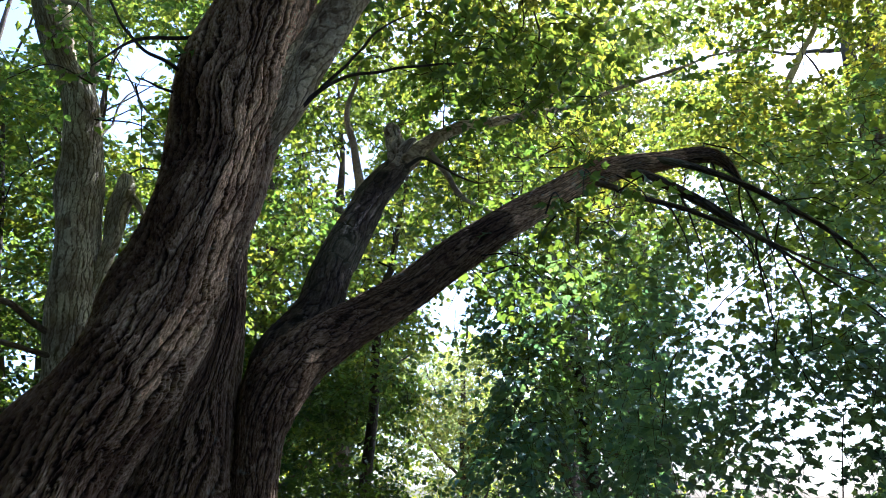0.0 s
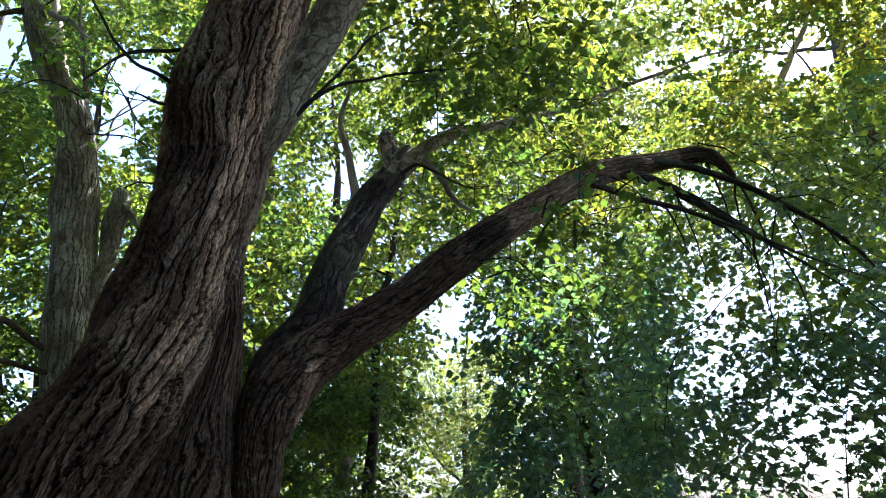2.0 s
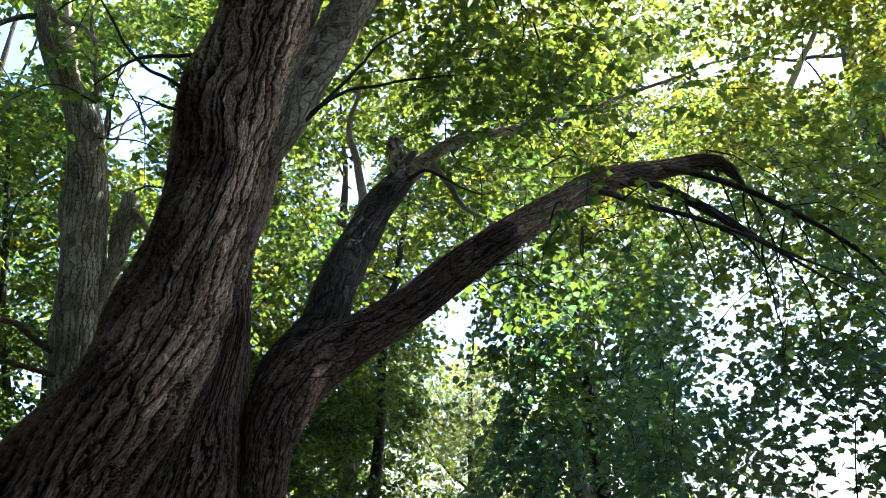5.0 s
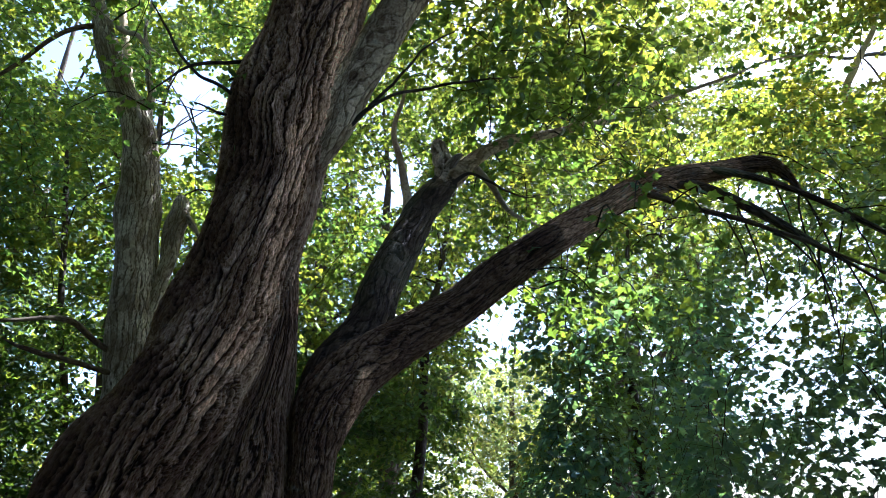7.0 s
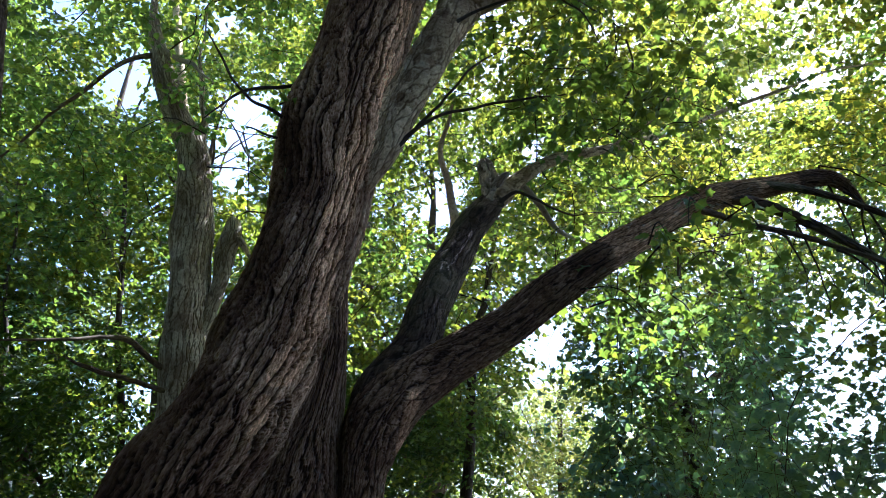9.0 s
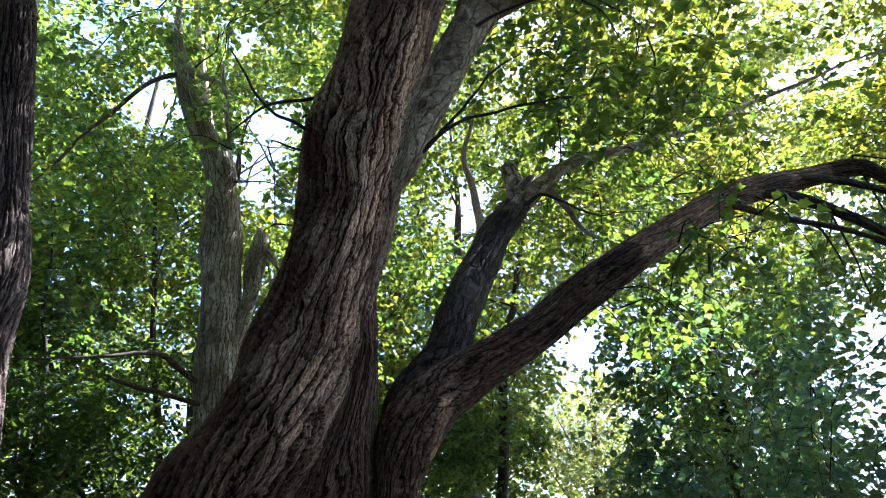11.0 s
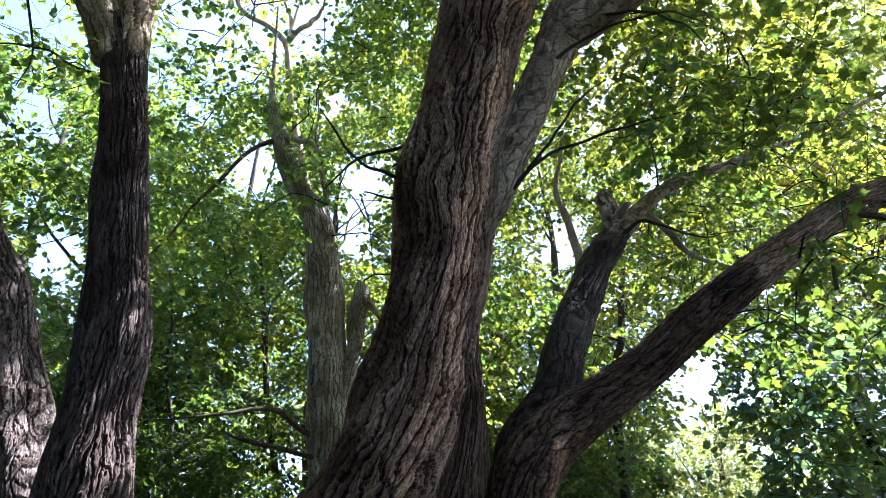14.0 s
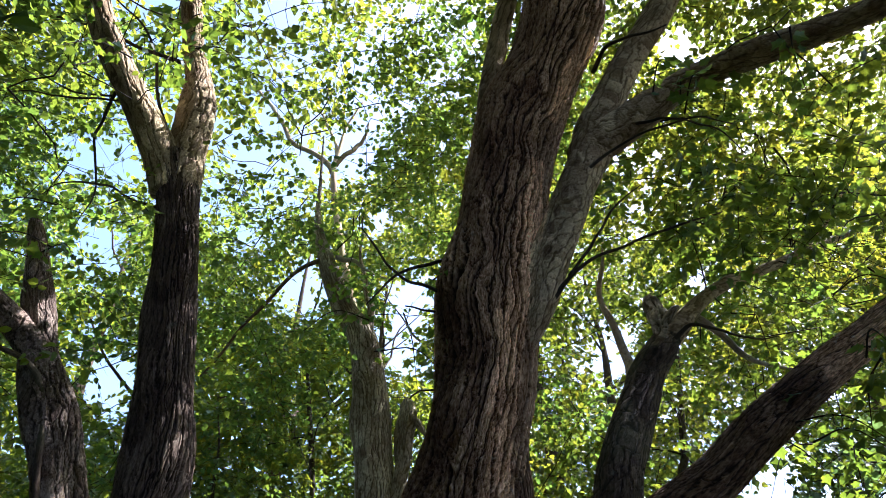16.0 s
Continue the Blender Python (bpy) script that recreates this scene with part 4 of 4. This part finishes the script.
slim_d = slender("sapling", "thin dark sapling among the undergrowth", [(-3.7, 8.5, -0.1, 0.05), (-3.77, 8.50, 2.76, 0.03), (-3.81, 8.50, 3.24, 0.029), (-3.90, 8.50, 3.81, 0.026), (-4.05, 8.50, 4.43, 0.023), (-4.10, 8.50, 5.09, 0.016), (-4.28, 8.50, 5.80, 0.006)], 95)
slim_e = slender("slender_tree", "tall slender tree with forking branches", [(-1.5, 8.6, -0.1, 0.120), (-1.88, 8.6, 4.0, 0.083), (-2.1, 8.55, 6.0, 0.075), (-2.55, 8.5, 7.6, 0.064), (-2.85, 8.50, 8.91, 0.058), (-2.99, 8.50, 9.58, 0.055), (-3.09, 8.50, 10.30, 0.050), (-3.04, 8.50, 10.83, 0.039), (-2.97, 8.50, 11.46, 0.028), (-2.71, 8.50, 12.19, 0.015)], 96, BARK_SMOOTH)
for k, line in enumerate((
        [(-3.08, 8.50, 10.2, 0.058), (-3.34, 8.50, 10.56, 0.045), (-3.65, 8.45, 10.85, 0.043), (-4.04, 8.4, 11.18, 0.046), (-4.30, 8.4, 11.80, 0.04), (-4.78, 8.35, 12.48, 0.033), (-5.23, 8.3, 12.91, 0.015)],
        [(-3.05, 8.50, 10.4, 0.048), (-2.81, 8.50, 10.72, 0.043), (-2.56, 8.45, 11.08, 0.033), (-2.42, 8.4, 11.39, 0.015)],
        [(-3.04, 8.50, 10.6, 0.037), (-3.19, 8.50, 11.24, 0.028), (-3.49, 8.45, 11.86, 0.023), (-3.91, 8.4, 12.36, 0.01)])):
    stem("branch", line, slim_e, BARK_SMOOTH, "", 10, 0.06, 0.0, 5, 190 + k, 0.05, 0.03)


# ---------------------------------------------------------------- foliage
def thinned(rng, p, opened=1.0, keep_open=0.0, low=0.4):
    gone = in_view_gap(p, opened) & (rng.rand(len(p)) > keep_open)
    gone |= over_bole(p) & (rng.rand(len(p)) > 0.07)
    gone |= in_shaft(p) | in_view_wedge(p)
    return p[~gone & (p[:, 2] > low)]


def boughs(rng, n, az, el, dist, spread, per, opened=1.0, keep_open=0.0, centres=None):
    """Bases of sprays in loose boughs between the given bearings, heights and distances."""
    c = polar(rng.uniform(*az, n), rng.uniform(*el, n), rng.uniform(*dist, n))
    if centres is not None:
        centres.append(c[~in_view_gap(c, opened)])
    p = (c[:, None] + rng.normal(0, 1, (n, per, 3)) * spread * np.array([1, 1, 0.45])).reshape(-1, 3)
    return thinned(rng, p, opened, keep_open)


def leafy(fol, p, leaves, size, length=(0.35, 0.7), hang=0.35, tilt=0.55):
    g, n = fol.rng, len(p)
    return fol.sprays(p, g.uniform(0, 6.283, n), g.uniform(-0.35, 0.25, n), g.uniform(*length, n), leaves, size, tilt, hang)


def branchwork(tree, anchors, centres, seed, thick=0.022):
    """Branches that grow from the anchors through the boughs, each from the nearest wood already grown."""
    g = np.random.RandomState(seed)
    c = np.vstack(centres)
    wood = [np.array(a, float) for a in anchors]
    size = [thick] * len(wood)
    first = np.min(np.linalg.norm(c[:, None] - np.array(wood)[None], axis=2), axis=1)
    vs, fs, n = [], [], 0
    for q in c[np.argsort(first)]:
        d = np.linalg.norm(np.array(wood) - q, axis=1) + np.where(np.array(wood)[:, 2] > q[2] + 1.5, 1.0, 0.0)
        k = int(np.argmin(d))
        if d[k] > 3.0 or d[k] < 0.15:
            continue
        a, r0 = wood[k], size[k]
        r1 = max(0.004, r0 * 0.72)
        m = (a + q) / 2 + g.normal(0, 0.09, 3) * d[k] + np.array([0, 0, 0.06 * d[k]])
        v, f, _, _ = stem_surface([(*a, r0), (*m, (r0 + r1) / 2), (*q, r1)], 5, 0.16, 0.0, 5, 3, 0.0, 0.03)
        vs.append(v), fs.append(f + n)
        n += len(v)
        wood += [m, q]
        size += [(r0 + r1) / 2, r1]
    v = np.vstack(vs) - np.array(tree.location)
    ob = link_mesh("branchwork", v, np.vstack(fs), BARK_TWIG, tree, True, np.tile([0.3, 0.4], (len(v), 1)) + v[:, :2])
    tagged(ob, "fine dark branches", kind="stuff")


LEAF_MESH = []


def single_spray(sp, host):
    """A spray of which every leaf is an object of its own."""
    off = np.array(host.location)
    a, b, c = (np.concatenate(q)[0] - off for q in zip(*sp.twig))
    v, f, inner_shade, uv = stem_surface([(*a, 0.006), (*b, 0.004), (*c, 0.002)], 6, 0.06, 0.0, 5, 3, 0.0, 0.0)
    twig = link_mesh("spray", v, f, BARK_TWIG, host, True, uv)
    if not LEAF_MESH:
        for k in range(4):
            bv, bf = LOBED
            bent = bv * np.array([1 + 0.08 * k, 1, 1 + 0.5 * k]) + np.stack([0 * bv[:, 0], 0 * bv[:, 1], 0.06 * (k - 1.5) * bv[:, 0] * bv[:, 1]], 1)
            src = link_mesh("leaf", bent, bf, LEAF_MAPLE, None, False)
            LEAF_MESH.append(src.data)
            bpy.data.objects.remove(src)
    at, y, up, size = sp.rows()
    x = unit(np.cross(y, up))
    z = np.cross(x, y)
    for k in range(len(at)):
        leaf = new("leaf", LEAF_MESH[k % 4])
        leaf.parent = twig
        m = Matrix([(*[float(ax[k, r]) for ax in (x, y, z)], 0.0) for r in range(3)] + [(0, 0, 0, 1)])
        leaf.matrix_local = Matrix.Translation(Vector(at[k] - off)) @ m @ Matrix.Scale(float(size[k]), 4)


# near sprays of the maple: a curtain that hangs off the bowed limb, and the roof over it
near, webs = Foliage(11, 0.45), []
g = near.rng
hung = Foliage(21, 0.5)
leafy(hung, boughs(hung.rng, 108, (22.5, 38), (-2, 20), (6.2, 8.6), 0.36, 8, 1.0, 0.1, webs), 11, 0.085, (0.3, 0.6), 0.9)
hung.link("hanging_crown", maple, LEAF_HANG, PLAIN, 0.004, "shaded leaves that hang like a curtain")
leafy(near, boughs(g, 64, (19, 38), (16, 40), (5.2, 7.8), 0.4, 5, 1.0, 0.15, webs), 15, 0.07, (0.3, 0.6), 0.5)
leafy(near, boughs(g, 36, (40, 62), (14, 26), (5.2, 7.8), 0.4, 5, 1.0, 0.15, webs), 15, 0.07, (0.3, 0.6), 0.5)
leafy(near, boughs(g, 9, (14, 37), (36, 51), (4.6, 5.8), 0.32, 5, 1.0, 0.1, webs), 12, 0.09, (0.3, 0.6), 0.45)
leafy(near, boughs(g, 17, (8, 40), (28, 54), (4.8, 6.8), 0.36, 5, 1.0, 0.1, webs), 15, 0.072, (0.3, 0.6), 0.45)
HUNG = [(29.5, 23.0, 4.3, 0.16, 4), (34, 25, 4.45, 0.15, 3), (25.5, 20, 4.9, 0.42, 9), (28.5, 18, 5.1, 0.3, 5), (-37.0, 50.0, 5.7, 0.2, 6), (-44, 33, 5.4, 0.3, 5), (-10.8, 31.2, 4.6, 0.16, 4), (-9.2, 34.5, 4.7, 0.12, 2), (27, 33, 5.0, 0.25, 4), (31, 35.5, 5.2, 0.25, 4), (20, 46, 4.75, 0.22, 3), (30, 48.5, 4.5, 0.25, 3)]
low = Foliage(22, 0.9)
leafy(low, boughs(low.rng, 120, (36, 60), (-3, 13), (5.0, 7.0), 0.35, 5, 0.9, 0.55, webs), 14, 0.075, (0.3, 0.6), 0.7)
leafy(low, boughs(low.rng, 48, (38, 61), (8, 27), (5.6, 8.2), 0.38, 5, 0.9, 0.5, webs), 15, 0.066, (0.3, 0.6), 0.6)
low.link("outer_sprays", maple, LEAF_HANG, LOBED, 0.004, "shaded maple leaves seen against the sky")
for az, el, dist, spread, count in HUNG:
    # sprays that hang clear of the rest, leaf by leaf
    one = Foliage(int(1000 + az * 10))
    c = polar(np.full(count, az), np.full(count, el), np.full(count, dist)) + one.rng.normal(0, 1, (count, 3)) * spread * np.array([1, 1, 0.5])
    host = maple if az > 0 else forked
    for base in c:
        sp = Foliage(int(abs(base[0]) * 977 + abs(base[2]) * 331))
        sp.sprays(base[None], sp.rng.uniform(0, 6.28, 1), sp.rng.uniform(-0.3, 0.1, 1), sp.rng.uniform(0.35, 0.55, 1), 13, 0.078, 0.6, 0.5)
        single_spray(sp, host)
near.link("crown", maple, LEAF_MAPLE, LOBED, 0.004, "fresh green lobed maple leaves, many backlit")
branchwork(maple, [(3.24, 3.42, 4.09), (3.61, 3.18, 3.56), (3.91, 2.97, 2.77), (3.1, 2.99, 3.14), (2.22, 4.38, 4.8), (1.52, 4.45, 4.48), (1.17, 3.19, 3.95), (1.8, 2.7, 5.09), (2.45, 1.79, 4.54), (2.03, 2.65, 7.48), (2.33, 3.68, 3.84)], webs, 301, 0.006)

mid, webs = Foliage(12), []
g = mid.rng
leafy(mid, boughs(g, 190, (0, 66), (26, 75), (7.5, 12), 0.45, 15, 1.5, 0.02, webs), 15, 0.073)
leafy(mid, boughs(g, 62, (24, 62), (13, 28), (8, 12), 0.42, 12, 1.4, 0.02, webs), 15, 0.073)
leafy(mid, boughs(g, 24, (15, 29), (36, 52), (6.5, 9), 0.4, 12, 1.4, 0.02, webs), 15, 0.073)
leafy(mid, boughs(g, 40, (0, 17), (10, 28), (8, 12), 0.42, 12, 1.4, 0.02, webs), 16, 0.073)
# mostly out of view: added to keep the sun off the trunk's base
leafy(mid, boughs(g, 110, (28, 68), (45, 78), (6.5, 11), 0.7, 9, 1.0, 0.03), 16, 0.078)
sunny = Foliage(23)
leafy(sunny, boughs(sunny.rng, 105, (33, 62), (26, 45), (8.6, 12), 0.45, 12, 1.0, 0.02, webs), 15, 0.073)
sunny.link("sunny_crown", maple, LEAF_SUNNY, PLAIN, 0.004, "leaves tinted yellow-green as if in full sun")
mid.link("upper_crown", maple, LEAF_MID, PLAIN, 0.004, "high sunlit maple leaves")
branchwork(maple, [(1.01, 2.87, 8.31), (1.37, 2.55, 10.75), (2.03, 2.65, 7.48), (2.22, 4.38, 4.8), (0.74, 4.44, 4.93), (0.47, 3.31, 8.87), (3.86, 3.35, 3.9)], webs, 302, 0.013)

# a loose roof of leaves on top of the maple, added to shade all below and partly unseen
top = Foliage(19)
g = top.rng


def roof(n, x, y, z, per=8, spread=0.7):
    c = np.stack([g.uniform(*x, n), g.uniform(*y, n), g.uniform(*z, n)], 1)
    thick = np.array([noise.noise(Vector((q[0] * 0.33 - q[2] * 0.21, q[1] * 0.33 - q[2] * 0.09, 3.7))) for q in c])
    c = c[thick > 0.03]
    p = (c[:, None] + g.normal(0, 1, (len(c), per, 3)) * spread * np.array([1, 1, 0.4])).reshape(-1, 3)
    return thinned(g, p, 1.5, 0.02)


leafy(top, roof(1500, (-4, 16), (-3, 19), (9.0, 15.5)), 13, 0.172, (0.5, 0.9))
leafy(top, roof(460, (-12, -3), (3, 16), (9.0, 14)), 13, 0.172, (0.5, 0.9))
# two unseen stretches, left of and behind the camera, added to cut fill light
leafy(top, roof(240, (-13, -3), (-8, 3), (8.0, 12)), 16, 0.17, (0.5, 0.9))
leafy(top, roof(260, (-8, 3), (-12, -3), (9.0, 14)), 13, 0.19, (0.5, 0.9))
top.link("top_crown", maple, LEAF_MID, KITE, 0.0, "high roof of leaves with small gaps")

fk, webs = Foliage(13), []
g = fk.rng
leafy(fk, boughs(g, 134, (-62, -8), (32, 75), (7.0, 11), 0.42, 15, 1.6, 0.02, webs), 15, 0.073)
leafy(fk, boughs(g, 60, (-32, 6), (46, 68), (7.5, 11), 0.42, 14, 1.2, 0.02, webs), 15, 0.073)
leafy(fk, boughs(g, 14, (-50, -30), (26, 60), (5.4, 6.8), 0.35, 5, 1.0, 0.1, webs), 14, 0.065)
leafy(fk, boughs(g, 56, (-54, -30), (8, 40), (6.0, 9), 0.4, 9, 0.9, 0.1, webs), 16, 0.073)
fk.link("crown", forked, LEAF_COOL, PLAIN, 0.004, "sunlit green leaves")
branchwork(forked, [(-3.43, 2.79, 7.01), (-3.77, 2.31, 7.93), (-3.31, 3.23, 9.66), (-3.05, 3.42, 8.0), (-3.82, 2.95, 5.81), (-3.55, 2.96, 4.14)], webs, 303, 0.008)

gr, webs = Foliage(14), []
g = gr.rng
leafy(gr, boughs(g, 140, (-40, 12), (14, 52), (9, 13), 0.48, 14, 1.6, 0.02, webs), 16, 0.074)
leafy(gr, polar(g.normal(-19.5, 0.7, 16), g.normal(38.2, 0.5, 16), g.uniform(10.2, 10.8, 16)), 16, 0.09, (0.2, 0.4))
gr.link("crown", grey, LEAF_COOL, PLAIN, 0.004)
branchwork(grey, [(-2.44, 7.12, 7.14), (-2.88, 7.06, 8.3), (-3.17, 7.04, 9.64), (-1.25, 7.32, 5.1), (-3.08, 6.2, 2.97)], webs, 304, 0.012)

for tree, seed, az, el, dist, count, top in ((sapling, 15, (-30, -8), (6, 30), (9, 11.5), 46, (-3.14, 9.52, 5.53)), (slim_a, 16, (25, 36), (2, 24), (7.4, 9), 40, (4.0, 6.94, 3.78)), (slim_b, 17, (4, 16), (6, 32), (8.2, 10), 40, (2.11, 8.77, 4.79)), (slim_c, 18, (44, 60), (20, 44), (8.5, 11), 44, (7.23, 5.38, 7.73))):
    fo, webs = Foliage(seed), []
    leafy(fo, boughs(fo.rng, count, az, el, dist, 0.42, 11, 1.4, 0.02, webs), 16, 0.074)
    fo.link("crown", tree, LEAF_COOL, PLAIN, 0.004)
    branchwork(tree, [top], webs, seed + 300, 0.012)


# ---------------------------------------------------------------- trees further off
def wood_tree(label, az, dist, low, high, radius, count, seed, size=0.15, leaf=None):
    g = np.random.RandomState(seed)
    x, y, _ = polar(az, 0.0, np.array(float(dist)))
    t = thing("woodland_tree", label, "tree", (x, y, 0), "woodland trees")
    lean = g.normal(0, 0.35, 2)
    r0 = 0.012 * high + 0.04
    top = high * 0.92
    stem("trunk", [(x, y, -0.2, r0 * 1.3), (x + lean[0] * 0.1, y + lean[1] * 0.1, 1.2, r0), (x + lean[0] * 0.6, y + lean[1] * 0.6, high * 0.5, r0 * 0.7), (x + lean[0], y + lean[1], top, 0.03)], t, BARK_DARK, "", 16, 0.15, 0.0, 5, seed, 0.05, 0.08)
    fo = Foliage(seed + 500)
    n = count // 8
    # bough ends all through a tall egg, denser to its outside
    u = unit(g.normal(0, 1, (n, 3))) * (g.rand(n, 1) ** 0.45)
    c = np.array([x, y, (low + high) / 2]) + u * np.array([radius, radius, (high - low) / 2])
    for q in c[:: max(1, n // 14)]:
        h = max(low * 0.7 + 0.3, q[2] - radius * 0.6)
        f = h / high
        base = (x + lean[0] * f, y + lean[1] * f, h, r0 * (1 - f) * 0.45 + 0.012)
        midp = ((base[0] + q[0]) / 2, (base[1] + q[1]) / 2, (h + q[2]) / 2 - 0.25, base[3] * 0.6)
        stem("limb", [base, midp, (q[0], q[1], q[2], 0.008)], t, BARK_DARK, "", 7, 0.2, 0.0, 5, seed, 0.05, 0.05)
    p = (c[:, None] + g.normal(0, 0.55, (n, 8, 3)) * np.array([1, 1, 0.5])).reshape(-1, 3)
    p = thinned(g, p, 1.6, low=0.3)
    leafy(fo, p, 26, size, (0.5, 0.95), 0.4, 0.6)
    fo.link("crown", t, leaf or LEAF_FAR, KITE, 0.0)
    return t


WOOD = [
    ("leafy tree at the wood's edge", -50, 14, 1.0, 13, 4.5, 620), ("tall leafy tree in the wood", -38, 19, 1.0, 17, 5, 700), ("leafy tree in deep shade", -30, 13, 0.6, 11, 3.6, 620),
    ("tall leafy tree in the wood", -21, 18, 1.0, 17, 5, 700), ("leafy tree in deep shade", -13, 13.5, 0.6, 12, 4, 620), ("tall leafy tree in the wood", -5, 19, 1.0, 18, 5, 700),
    ("leafy tree behind the maple", 3, 14, 0.6, 13, 3.8, 620), ("leafy tree behind the maple", 10.5, 16, 0.6, 14, 3.8, 620), ("low sunlit tree in a clearing", 20, 22, 0.3, 8.2, 3.4, 1200),
    ("leafy tree beyond the clearing", 29, 15, 1.0, 13, 3.4, 300), ("tall tree beyond the clearing", 33.5, 19, 3.0, 18, 4.5, 420), ("tall tree with a high crown", 36, 21, 9.0, 22, 6.0, 560),
    ("broad tree with a sunlit crown", 55, 14.5, 5.5, 17, 5.2, 900), ("tall tree with a sunlit crown", 30.5, 18, 7.0, 20, 4.6, 760),
    ("tall tree with a high crown", 57, 17, 6.5, 20, 6.0, 640),
]
for k, (lab, az, dist, low, high, rad, cnt) in enumerate(WOOD):
    # trees called sunlit take the leaf with sunlight in its colour
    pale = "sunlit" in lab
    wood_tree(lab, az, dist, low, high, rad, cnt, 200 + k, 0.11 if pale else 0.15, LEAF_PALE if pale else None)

# ---------------------------------------------------------------- undergrowth, far woods, unseen leaves added for shade
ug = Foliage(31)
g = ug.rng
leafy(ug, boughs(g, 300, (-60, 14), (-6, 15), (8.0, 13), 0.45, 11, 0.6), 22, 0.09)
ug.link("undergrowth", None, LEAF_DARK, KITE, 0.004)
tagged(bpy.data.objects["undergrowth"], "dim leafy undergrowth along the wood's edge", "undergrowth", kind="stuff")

fw = Foliage(32)
g = fw.rng
# the last set stands unseen behind the camera, added to cut low skylight
p = np.vstack([boughs(g, 380, (-80, 27), (-3, 15), (27, 40), 1.6, 8), boughs(g, 150, (33, 58), (-3, 1.0), (30, 44), 1.2, 8), boughs(g, 200, (125, 280), (-3, 20), (22, 40), 1.8, 7)])
leafy(fw, p, 9, 0.4, (0.8, 1.6))
fw.link("far_woods", None, LEAF_FAR, KITE, 0.0)
tagged(bpy.data.objects["far_woods"], "distant green woodland closing the view", "woods", kind="stuff")

# Leaves beside, behind and above the view, added to block skylight and sun.
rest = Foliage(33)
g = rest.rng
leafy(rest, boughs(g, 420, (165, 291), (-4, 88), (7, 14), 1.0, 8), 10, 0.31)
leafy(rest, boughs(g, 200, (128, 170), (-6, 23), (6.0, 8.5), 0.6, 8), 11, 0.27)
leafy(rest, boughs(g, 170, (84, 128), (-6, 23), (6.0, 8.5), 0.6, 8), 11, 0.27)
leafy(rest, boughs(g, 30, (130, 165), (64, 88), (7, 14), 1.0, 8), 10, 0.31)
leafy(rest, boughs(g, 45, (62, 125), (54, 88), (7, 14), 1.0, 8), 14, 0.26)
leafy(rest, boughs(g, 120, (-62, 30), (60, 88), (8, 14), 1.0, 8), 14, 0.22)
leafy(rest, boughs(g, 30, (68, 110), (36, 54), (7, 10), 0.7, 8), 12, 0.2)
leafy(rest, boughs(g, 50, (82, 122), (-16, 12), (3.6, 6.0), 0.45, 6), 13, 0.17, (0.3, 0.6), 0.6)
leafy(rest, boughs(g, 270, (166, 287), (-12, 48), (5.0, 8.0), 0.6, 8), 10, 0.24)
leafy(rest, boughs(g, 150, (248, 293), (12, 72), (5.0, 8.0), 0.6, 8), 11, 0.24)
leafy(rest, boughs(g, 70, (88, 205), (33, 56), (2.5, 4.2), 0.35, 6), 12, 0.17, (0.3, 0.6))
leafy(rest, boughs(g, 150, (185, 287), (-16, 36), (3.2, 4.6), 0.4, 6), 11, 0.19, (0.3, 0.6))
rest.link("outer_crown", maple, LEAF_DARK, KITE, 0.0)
